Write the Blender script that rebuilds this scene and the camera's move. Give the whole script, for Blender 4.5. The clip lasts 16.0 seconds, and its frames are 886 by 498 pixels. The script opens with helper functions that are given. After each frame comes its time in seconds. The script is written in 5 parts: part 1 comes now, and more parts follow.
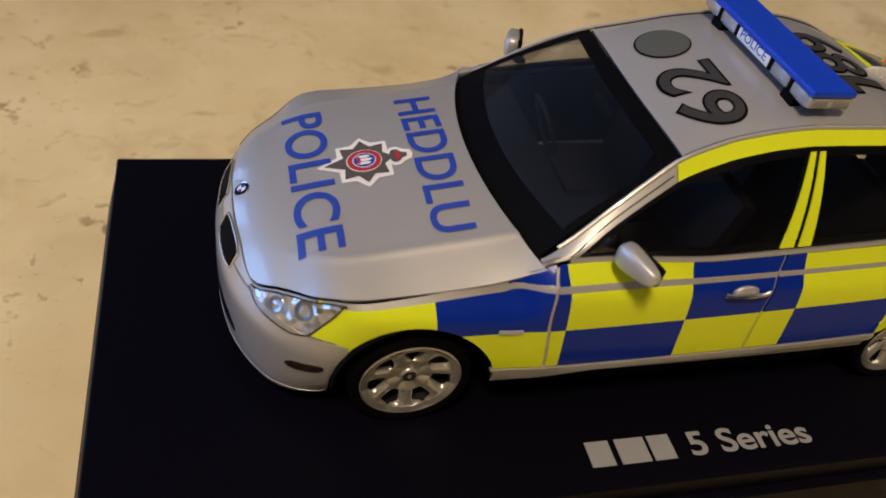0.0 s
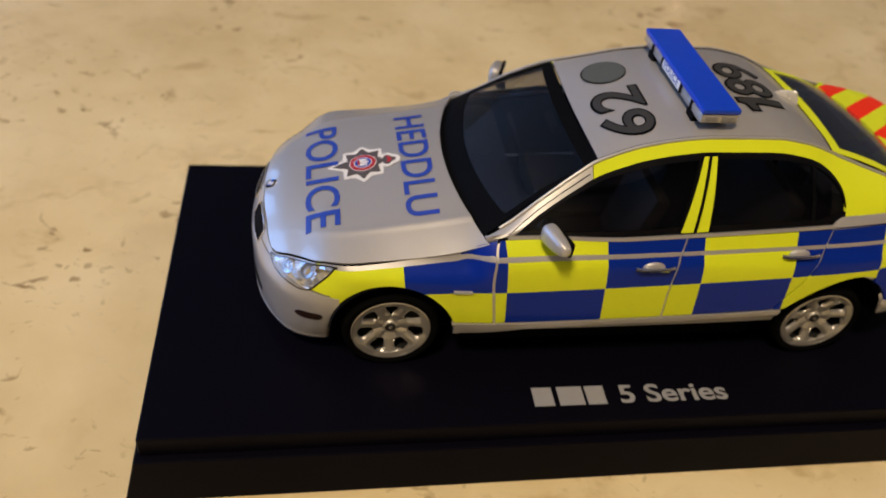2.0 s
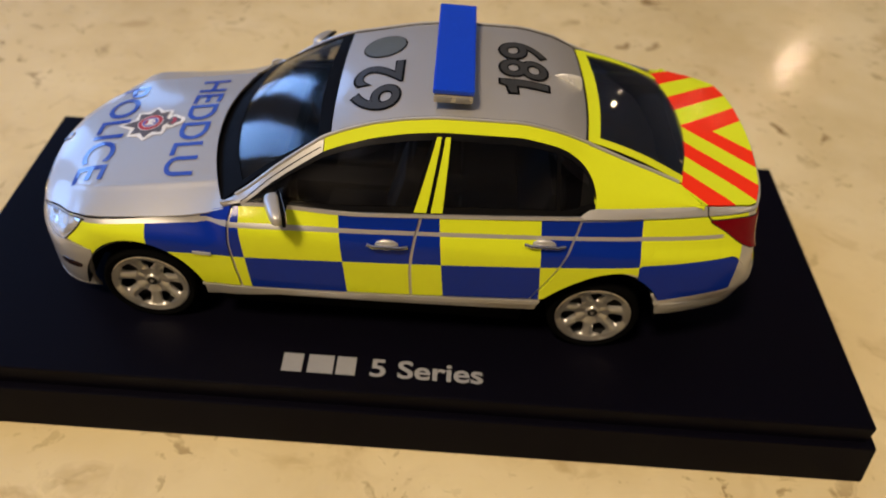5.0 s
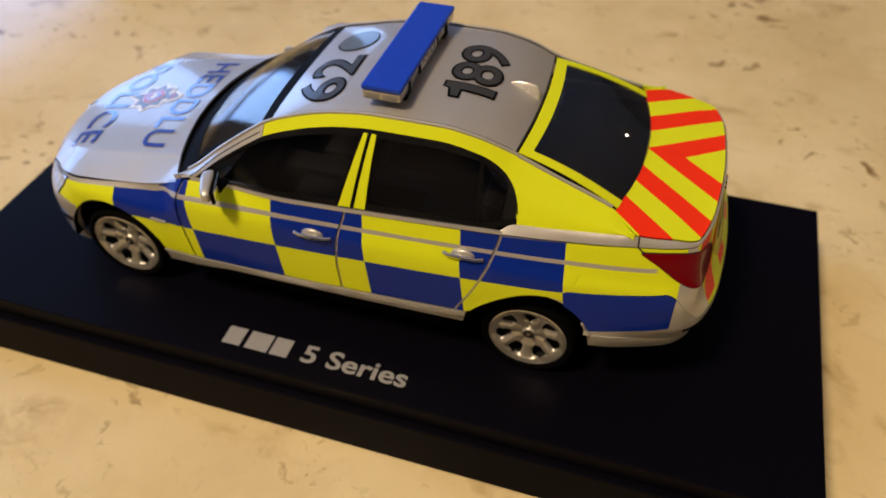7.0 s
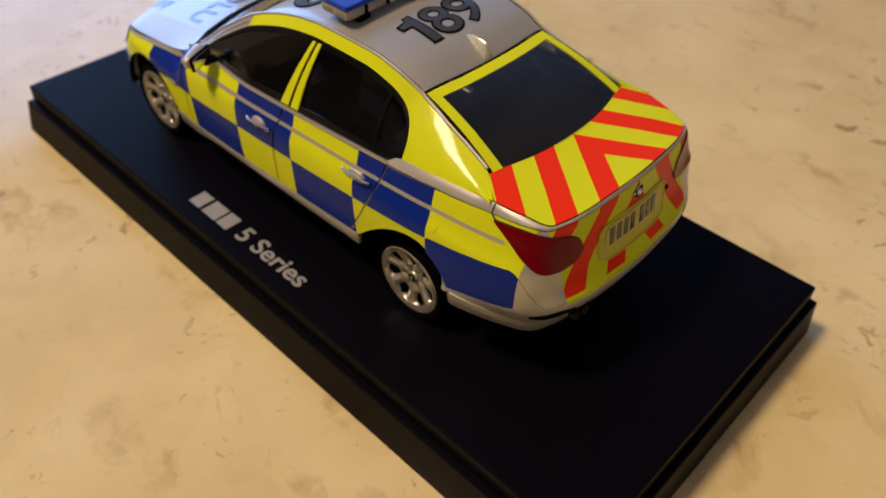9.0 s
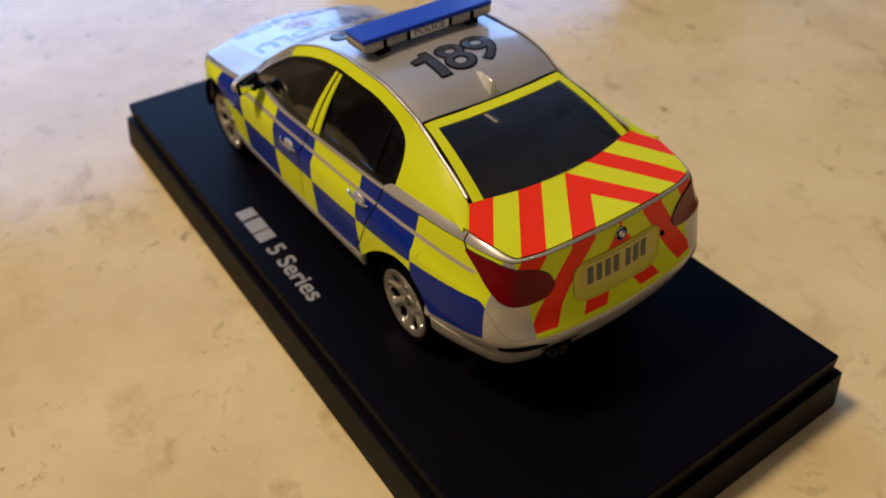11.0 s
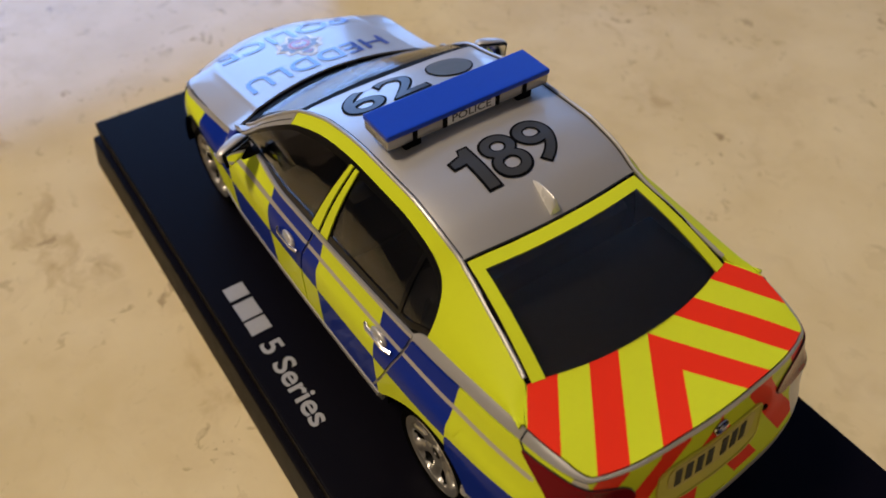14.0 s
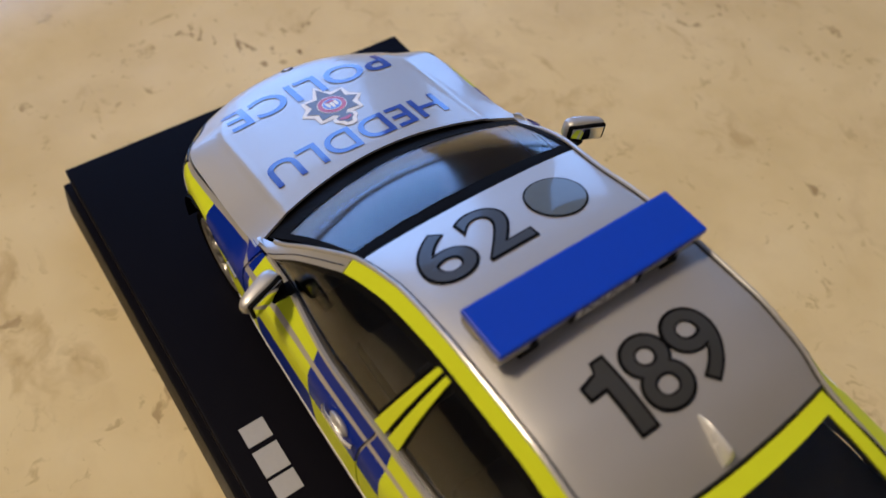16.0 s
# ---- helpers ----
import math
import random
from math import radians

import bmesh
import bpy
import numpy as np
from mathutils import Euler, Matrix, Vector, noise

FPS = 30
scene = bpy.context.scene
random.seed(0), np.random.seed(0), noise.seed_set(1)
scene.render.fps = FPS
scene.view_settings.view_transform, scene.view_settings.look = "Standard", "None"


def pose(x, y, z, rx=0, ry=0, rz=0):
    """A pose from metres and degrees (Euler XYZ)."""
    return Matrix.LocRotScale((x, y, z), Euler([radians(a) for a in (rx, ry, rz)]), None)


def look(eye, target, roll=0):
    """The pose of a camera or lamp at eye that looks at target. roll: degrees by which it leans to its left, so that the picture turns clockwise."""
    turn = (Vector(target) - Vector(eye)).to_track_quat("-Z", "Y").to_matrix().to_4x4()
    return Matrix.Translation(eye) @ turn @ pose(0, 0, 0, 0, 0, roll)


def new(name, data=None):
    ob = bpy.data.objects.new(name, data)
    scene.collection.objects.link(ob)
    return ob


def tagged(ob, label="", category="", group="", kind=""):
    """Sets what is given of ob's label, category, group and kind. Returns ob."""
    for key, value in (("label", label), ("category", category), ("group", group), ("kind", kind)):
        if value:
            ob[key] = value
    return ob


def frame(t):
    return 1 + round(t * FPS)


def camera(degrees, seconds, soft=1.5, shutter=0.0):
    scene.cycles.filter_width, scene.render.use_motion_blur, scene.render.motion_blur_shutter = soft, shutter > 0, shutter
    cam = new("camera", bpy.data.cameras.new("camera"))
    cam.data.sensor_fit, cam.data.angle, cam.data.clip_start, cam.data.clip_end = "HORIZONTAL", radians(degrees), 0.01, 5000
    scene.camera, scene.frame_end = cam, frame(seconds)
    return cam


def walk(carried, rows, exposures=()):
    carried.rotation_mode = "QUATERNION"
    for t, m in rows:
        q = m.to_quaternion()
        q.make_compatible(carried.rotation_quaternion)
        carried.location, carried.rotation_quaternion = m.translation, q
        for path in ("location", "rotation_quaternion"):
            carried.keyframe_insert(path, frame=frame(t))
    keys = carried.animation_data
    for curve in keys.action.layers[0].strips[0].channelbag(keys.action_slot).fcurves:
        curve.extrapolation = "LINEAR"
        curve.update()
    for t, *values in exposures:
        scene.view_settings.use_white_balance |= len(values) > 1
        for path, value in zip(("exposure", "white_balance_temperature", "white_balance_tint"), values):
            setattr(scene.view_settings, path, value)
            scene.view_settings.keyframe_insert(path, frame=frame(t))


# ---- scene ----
K = 1 / 43                     # scale of the model
BASE = 0.49                    # height of the plinth's top above the table, in units of the full-size car
cam = camera(58.6, 16.0, soft=1.7)
cam.data.dof.use_dof, cam.data.dof.focus_distance, cam.data.dof.aperture_fstop = True, 0.097, 30
# seconds, eye, target, roll; units of the full-size car, origin amid the wheels on the plinth's top
PATH = [
    (0, (-2.2816, -3.1095, 3.2670), (-1.3412, -0.6669, 0.9434), 12.43),
    (0.5, (-2.2505, -3.3854, 3.3448), (-1.3941, -0.9392, 0.9926), 12.31),
    (1, (-2.2859, -3.6687, 3.4592), (-1.5200, -1.1542, 1.1482), 11.32),
    (1.5, (-2.1033, -4.0472, 3.7773), (-1.4754, -1.4948, 1.4662), 8.96),
    (2, (-1.9106, -4.2068, 3.9026), (-1.3454, -1.6189, 1.6150), 7.81),
    (2.5, (-1.6754, -4.3252, 3.9437), (-1.2051, -1.7167, 1.6579), 7.05),
    (3, (-1.2613, -4.4780, 4.0414), (-0.8994, -1.8558, 1.7516), 6.38),
    (3.5, (-0.6778, -4.4891, 4.1439), (-0.4606, -1.8745, 1.8272), 5.21),
    (4, (-0.2488, -4.4808, 4.2102), (-0.1003, -1.9112, 1.8385), 4.21),
    (4.5, (0.1207, -4.3887, 4.1744), (0.2310, -1.8473, 1.7705), 4.09),
    (4.7, (0.2267, -4.3709, 4.1448), (0.3268, -1.8470, 1.7220), 4.63),
    (6.8, (1.6557, -4.0932, 4.1579), (0.9508, -1.6686, 1.7342), 0.07),
    (7, (1.9334, -4.0305, 4.1368), (1.1491, -1.6500, 1.6940), -0.85),
    (7.5, (2.4174, -3.8932, 4.0639), (1.4509, -1.5729, 1.6283), -0.99),
    (8, (3.0764, -3.5053, 3.8286), (1.9200, -1.2974, 1.3714), 0.37),
    (8.5, (3.6232, -3.3443, 3.9294), (2.1412, -1.3313, 1.4796), -0.87),
    (8.7, (3.7647, -3.3504, 3.9298), (2.1849, -1.3988, 1.4914), 0.40),
    (10.8, (4.7404, -2.7489, 3.9694), (2.5197, -1.2539, 1.7148), -2.06),
    (11, (4.7089, -2.7299, 3.9359), (2.4853, -1.2592, 1.6682), -2.38),
    (11.5, (4.6754, -2.7226, 3.9430), (2.4280, -1.2283, 1.7145), -1.75),
    (12, (4.7275, -2.7328, 3.9314), (2.4797, -1.2587, 1.6898), -2.03),
    (12.5, (4.3578, -2.6159, 3.9508), (2.2089, -1.1524, 1.6076), -1.88),
    (13, (4.0027, -2.4456, 4.0747), (1.9162, -1.0051, 1.6619), -0.84),
    (13.5, (3.7087, -2.2370, 4.0923), (1.6771, -0.8380, 1.6093), -0.68),
    (14, (3.2041, -2.0118, 4.1440), (1.2263, -0.6604, 1.5921), -0.40),
    (14.5, (2.6587, -1.8354, 4.0924), (0.7327, -0.5145, 1.4856), 0.51),
    (15, (2.1701, -1.7120, 4.1004), (0.2957, -0.3911, 1.4562), 1.80),
    (15.5, (1.7140, -1.7184, 4.1384), (-0.0950, -0.3633, 1.4661), 3.72),
    (16, (1.4503, -1.5187, 4.1111), (-0.1870, -0.2314, 1.2983), 3.84),
]


def placed(p):
    return Vector((p[0] * K, p[1] * K, (p[2] + BASE) * K))


walk(cam, [(t, look(placed(eye), placed(target), roll)) for t, eye, target, roll in PATH],
     exposures=((0.0, 0.03, 6550, 12), (2.0, 0.18, 6550, 12), (4.5, 0.26, 6550, 11), (7.0, 0.20, 7050, 13), (8.5, 0.12, 7100, 14), (11.0, 0.0, 6850, 13), (12.5, -0.07, 6450, 12), (14.0, -0.06, 6250, 12), (16.0, -0.05, 6200, 12)))

# ---- light ----
world = bpy.data.worlds.new("evening_sky")
scene.world = world
world.use_nodes = True
wn = world.node_tree.nodes
sky = wn.new("ShaderNodeTexSky")
sky.sky_type = "NISHITA"
sky.sun_disc = False
sky.sun_elevation = radians(8)
sky.sun_rotation = radians(200)
world.node_tree.links.new(sky.outputs[0], wn["Background"].inputs[0])
wn["Background"].inputs[1].default_value = 0.10


def area(name, at, target, size, size_y, power, color, shape="RECTANGLE"):
    data = bpy.data.lights.new(name, "AREA")
    data.shape, data.size, data.size_y, data.energy, data.color = shape, size, size_y, power, color
    ob = new(name, data)
    ob.matrix_world = look(at, target)
    return ob


ROOM = (-2.5, 2.9, -1.9, 5.0, -0.75, 1.75)      # x, y and z limits of the room; the table's top is at 0
WINDOWS = ((-0.15, 1.20), (1.80, 2.75), (3.75, 4.45))   # openings of the west wall, along y
SILL, HEAD = 0.02, 1.55
for w0, w1 in WINDOWS:
    mid = (ROOM[0], (w0 + w1) / 2, (SILL + HEAD) / 2)
    area("daylight", mid, (0.0, (w0 + w1) / 2, (SILL + HEAD) / 2), w1 - w0, HEAD - SILL, 12.2 * (w1 - w0) * (HEAD - SILL), (0.217, 0.448, 1.0))
BULBS = ((-0.55, -0.75, 0.18, 31), (1.85, -0.15, 0.10, 6.5), (1.58, 3.15, 0.024, 1.3), (2.15, 4.30, 0.022, 0.6))
for bx, by, br, power in BULBS:
    area("ceiling_bulb", (bx, by, ROOM[5] - 0.04), (bx, by, 0), br * 2, br * 2, power, (1.0, 0.79, 0.53), "DISK")


# ---- materials ----
class Nodes:
    """A node material under construction."""

    def __init__(self, name, rough=0.5, metal=0.0, coat=0.0, spec=0.5):
        self.mat = bpy.data.materials.new(name)
        self.mat.use_nodes = True
        self.t = self.mat.node_tree
        self.b = self.t.nodes["Principled BSDF"]
        self.b.inputs["Roughness"].default_value = rough
        self.b.inputs["Metallic"].default_value = metal
        self.b.inputs["Coat Weight"].default_value = coat
        self.b.inputs["Coat Roughness"].default_value = 0.06
        self.b.inputs["Specular IOR Level"].default_value = spec

    def n(self, kind, **values):
        node = self.t.nodes.new("ShaderNode" + kind)
        for key, value in values.items():
            setattr(node, key, value)
        return node

    def link(self, a, b):
        self.t.links.new(a, b)

    def math(self, op, a, b=None, c=None):
        node = self.n("Math", operation=op)
        for i, v in enumerate((a, b, c)):
            if v is None:
                continue
            if isinstance(v, (int, float)):
                node.inputs[i].default_value = v
            else:
                self.link(v, node.inputs[i])
        return node.outputs[0]

    def place(self):
        sep = self.n("SeparateXYZ")
        tex = self.n("TexCoord")
        self.link(tex.outputs["Object"], sep.inputs[0])
        return tex.outputs["Object"], sep.outputs[0], sep.outputs[1], sep.outputs[2]

    def mix(self, fac, a, b):
        node = self.n("Mix", data_type="RGBA")
        for sock, v in ((node.inputs[0], fac), (node.inputs[6], a), (node.inputs[7], b)):
            if isinstance(v, (int, float)):
                sock.default_value = v
            elif isinstance(v, tuple):
                sock.default_value = (*v, 1)
            else:
                self.link(v, sock)
        return node.outputs[2]

    def noise(self, vec, scale, detail=3.0, rough=0.5):
        node = self.n("TexNoise")
        node.inputs["Scale"].default_value = scale
        node.inputs["Detail"].default_value = detail
        node.inputs["Roughness"].default_value = rough
        self.link(vec, node.inputs["Vector"])
        return node.outputs["Fac"]

    def ramp(self, fac, *stops):
        node = self.n("ValToRGB")
        els = node.color_ramp.elements
        while len(els) < len(stops):
            els.new(0.5)
        for el, (pos, col) in zip(els, stops):
            el.position, el.color = pos, (*col, 1) if isinstance(col, tuple) else (col, col, col, 1)
        self.link(fac, node.inputs[0])
        return node.outputs[0]

    def bump(self, height, strength, distance):
        node = self.n("Bump")
        node.inputs["Strength"].default_value = strength
        node.inputs["Distance"].default_value = distance
        self.link(height, node.inputs["Height"])
        self.link(node.outputs[0], self.b.inputs["Normal"])

    def color(self, sock):
        if isinstance(sock, tuple):
            self.b.inputs["Base Color"].default_value = (*sock, 1)
        else:
            self.link(sock, self.b.inputs["Base Color"])
        return self


SILVER_C, YELLOW_C, BLUE_C, RED_C = (0.515, 0.505, 0.49), (0.67, 0.76, 0.022), (0.001, 0.021, 0.28), (0.88, 0.034, 0.010)


def worn(m, scale=9.0):
    """Faint handling marks: roughness and tone vary at two scales."""
    vec, x, y, z = m.place()
    wide = m.noise(vec, scale, 4)
    base = m.b.inputs["Roughness"].default_value
    m.link(m.math("MULTIPLY_ADD", wide, 0.16, base - 0.06), m.b.inputs["Roughness"])
    return m


def plain(name, color, rough=0.5, metal=0.0, coat=0.0, spec=0.5, scale=9.0, grain=0.0):
    m = Nodes(name, rough, metal, coat, spec)
    worn(m, scale)
    vec, x, y, z = m.place()
    tone = m.noise(vec, scale * 4, 3)
    m.color(m.mix(m.math("MULTIPLY", tone, 0.28), color, tuple(c * 0.72 for c in color)))
    if grain:
        m.bump(m.noise(vec, 160, 2), grain, 0.002)
    return m.mat


SILVER_METAL = 0.50


def flake_paint(name, color):
    m = Nodes(name, 0.46, SILVER_METAL, 0.8)
    m.b.inputs["Coat Roughness"].default_value = 0.09
    vec, x, y, z = m.place()
    flake = m.noise(vec, 420, 2)
    wide = m.noise(vec, 3.0, 3)
    tone = m.mix(m.math("MULTIPLY", flake, 0.5), color, tuple(c * 0.8 for c in color))
    m.color(m.mix(m.math("MULTIPLY", wide, 0.18), tone, tuple(c * 0.8 for c in color)))
    m.link(m.math("MULTIPLY_ADD", wide, 0.10, 0.36), m.b.inputs["Roughness"])
    m.bump(flake, 0.05, 0.0006)
    return m.mat


SILVER = flake_paint("silver_paint", SILVER_C)
VINYL_ROUGH = 0.42


def film_gloss(m, vec):
    """The clear top layer of reflective film: glossy, with a fine pebbled relief."""
    m.b.inputs["Coat Weight"].default_value = 0.20
    m.b.inputs["Coat Roughness"].default_value = 0.045
    node = m.n("Bump")
    node.inputs["Strength"].default_value = 0.35
    node.inputs["Distance"].default_value = 0.00003
    m.link(m.noise(vec, 70, 3), node.inputs["Height"])
    m.link(node.outputs[0], m.b.inputs["Coat Normal"])


def paint_or_vinyl(m, is_paint, color):
    """Silver paint where is_paint is 1, vinyl of that colour elsewhere."""
    m.color(m.mix(is_paint, color, SILVER_C))
    m.link(m.math("MULTIPLY", is_paint, SILVER_METAL), m.b.inputs["Metallic"])
    m.link(m.math("MULTIPLY_ADD", is_paint, 0.34 - VINYL_ROUGH, VINYL_ROUGH), m.b.inputs["Roughness"])
    m.link(m.math("MULTIPLY_ADD", is_paint, 0.30, 0.06), m.b.inputs["Specular IOR Level"])


def side_livery():
    """Two rows of yellow and blue blocks, with a bare line along the crease."""
    m = Nodes("chequered_vinyl", VINYL_ROUGH, 0.0, 0.02, 0.06)
    worn(m, 5.0)
    vec, x, y, z = m.place()
    lean = m.math("MULTIPLY_ADD", m.math("SUBTRACT", z, 0.75), 0.10, x)
    k = m.math("FLOOR", m.math("DIVIDE", m.math("ADD", lean, 1.392), 0.605))
    film_gloss(m, vec)
    row = m.math("MULTIPLY_ADD", x, 0.056, 0.726)
    tail = m.math("MULTIPLY", m.math("MAXIMUM", m.math("SUBTRACT", x, 1.633), 0.0), 0.05)
    upper = m.math("MAXIMUM", m.math("GREATER_THAN", z, m.math("ADD", row, tail)), m.math("LESS_THAN", lean, -1.392))
    odd = m.math("FLOORED_MODULO", m.math("ADD", k, m.math("SUBTRACT", 1.0, upper)), 2.0)
    col = m.mix(odd, BLUE_C, YELLOW_C)
    grain = m.noise(vec, 26, 3)
    col = m.mix(m.math("MULTIPLY", grain, 0.04), col, (0.06, 0.07, 0.05))
    crease = m.math("MULTIPLY_ADD", x, 0.035, 0.937)
    line = m.math("MULTIPLY", m.math("GREATER_THAN", x, -0.88), m.math("LESS_THAN", m.math("ABSOLUTE", m.math("SUBTRACT", z, crease)), 0.012))
    climb = m.math("MULTIPLY", m.math("MINIMUM", m.math("MAXIMUM", m.math("DIVIDE", m.math("ADD", x, 1.08), 0.20), 0.0), 1.0), 0.042)
    ledge = m.math("ADD", m.math("MULTIPLY_ADD", x, 0.092, 0.935), climb)
    over = m.math("SUBTRACT", z, ledge)
    thin = m.math("MAXIMUM", m.math("LESS_THAN", over, 0.026), m.math("LESS_THAN", x, -1.06))
    nose = m.math("MULTIPLY", m.math("LESS_THAN", x, -0.88), m.math("MULTIPLY", m.math("GREATER_THAN", over, 0.0), thin))
    skirt = m.math("LESS_THAN", z, m.math("MULTIPLY_ADD", x, 0.045, 0.462))
    back = m.math("GREATER_THAN", x, 2.2)
    bare = m.math("MAXIMUM", m.math("MAXIMUM", line, nose), m.math("MAXIMUM", skirt, back))
    paint_or_vinyl(m, bare, col)
    return m.mat


def chevron_livery():
    """Red and yellow stripes that run outwards and back from the middle, and on down the rear face."""
    m = Nodes("chevron_vinyl", VINYL_ROUGH, 0.0, 0.02, 0.06)
    worn(m, 5.0)
    vec, x, y, z = m.place()
    film_gloss(m, vec)
    down = m.math("MAXIMUM", m.math("SUBTRACT", 1.13, z), 0.0)
    along = m.math("MULTIPLY_ADD", down, 0.87, m.math("MINIMUM", x, 2.40))
    q = m.math("SUBTRACT", m.math("ABSOLUTE", y), m.math("MULTIPLY", along, 0.755))
    f = m.math("FRACT", m.math("DIVIDE", m.math("ADD", q, 1.62 + 3.52), 0.352))
    col = m.mix(m.math("LESS_THAN", f, 0.485), YELLOW_C, RED_C)
    grain = m.noise(vec, 26, 3)
    m.color(m.mix(m.math("MULTIPLY", grain, 0.04), col, (0.12, 0.10, 0.05)))
    return m.mat


def glass(name, tint, gloss_rough=0.02, straight=0.02, rise=3.2):
    """Thin tinted glazing: a sheet that lets light through and mirrors more at a slant."""
    mat = bpy.data.materials.new(name)
    mat.use_nodes = True
    t = mat.node_tree
    t.nodes.remove(t.nodes["Principled BSDF"])
    clear, gloss, mix, slant = (t.nodes.new("ShaderNode" + k) for k in ("BsdfTransparent", "BsdfGlossy", "MixShader", "LayerWeight"))
    clear.inputs[0].default_value = (*tint, 1)
    gloss.inputs["Roughness"].default_value = gloss_rough
    power, amount = t.nodes.new("ShaderNodeMath"), t.nodes.new("ShaderNodeMath")
    power.operation, amount.operation = "POWER", "MULTIPLY_ADD"
    power.inputs[1].default_value = rise
    amount.inputs[1].default_value, amount.inputs[2].default_value = 0.95 - straight, straight
    t.links.new(slant.outputs["Facing"], power.inputs[0])
    t.links.new(power.outputs[0], amount.inputs[0])
    t.links.new(amount.outputs[0], mix.inputs[0])
    t.links.new(clear.outputs[0], mix.inputs[1])
    t.links.new(gloss.outputs[0], mix.inputs[2])
    t.links.new(mix.outputs[0], t.nodes["Material Output"].inputs[0])
    return mat


CHEQUER = side_livery()
CHEVRON = chevron_livery()
def film(name, color):
    m = Nodes(name, VINYL_ROUGH, 0.0, 0.0, 0.06)
    worn(m)
    vec, x, y, z = m.place()
    film_gloss(m, vec)
    tone = m.noise(vec, 30, 3)
    return m.color(m.mix(m.math("MULTIPLY", tone, 0.12), color, tuple(c * 0.8 for c in color))).mat


YELLOW = film("yellow_vinyl", YELLOW_C)
BLUE = plain("blue_lettering", (0.008, 0.045, 0.42), 0.4, coat=1.0)
BLUE.node_tree.nodes["Principled BSDF"].inputs["Coat IOR"].default_value = 1.9     # thick glossy ink
DARK_LETTER = plain("dark_grey_lettering", (0.033, 0.036, 0.034), 0.42, coat=0.6)
BLACK = plain("black_plastic", (0.003, 0.003, 0.0034), 0.60, spec=0.04, grain=0.05)
GLOSS_BLACK = plain("gloss_black_plastic", (0.003, 0.003, 0.0034), 0.18, spec=0.5)
RUBBER = plain("tyre_rubber", (0.0025, 0.0025, 0.0025), 0.85, grain=0.4, spec=0.04)
CABIN = plain("cabin_plastic", (0.007, 0.007, 0.0075), 0.65, spec=0.3)
CHROME = plain("chrome", (0.75, 0.75, 0.76), 0.12, 1.0)
RIM = plain("silver_rim", (0.68, 0.66, 0.62), 0.32, 0.85)
DARK_METAL = plain("dark_metal", (0.05, 0.05, 0.05), 0.4, 0.8)
GLAZING = glass("tinted_glazing", (0.78, 0.78, 0.78), 0.05, 0.042)
SCREEN = glass("screen_glazing", (0.86, 0.86, 0.86), 0.09, 0.022, 4.0)
CLEAR = glass("clear_lens", (0.95, 0.96, 0.97), 0.05, 0.05)
RED_LENS = plain("red_lamp_lens", (0.16, 0.001, 0.006), 0.16, coat=0.12, spec=0.10)
MIRROR = plain("mirror_glass", (0.85, 0.85, 0.85), 0.02, 1.0)
BLUE_LENS = plain("blue_lens", (0.004, 0.05, 0.56), 0.34, coat=0.12, spec=0.3)
WHITE = plain("white_print", (0.84, 0.84, 0.83), 0.45, coat=0.6)
RED = plain("red_print", (0.42, 0.02, 0.03), 0.45, coat=0.8)
CREST_GREY = plain("grey_print", (0.09, 0.075, 0.070), 0.45, coat=0.8)
AMBER = plain("smoked_amber_lens", (0.020, 0.009, 0.006), 0.25, coat=0.2)
PLATE_YELLOW = plain("plate_yellow", (0.64, 0.55, 0.14), 0.4)
PLINTH = plain("plinth_plastic", (0.0022, 0.0019, 0.0048), 0.42, grain=0.05, spec=0.05)
PRINT_GREY = plain("silver_print", (0.36, 0.36, 0.37), 0.45, 0.3)


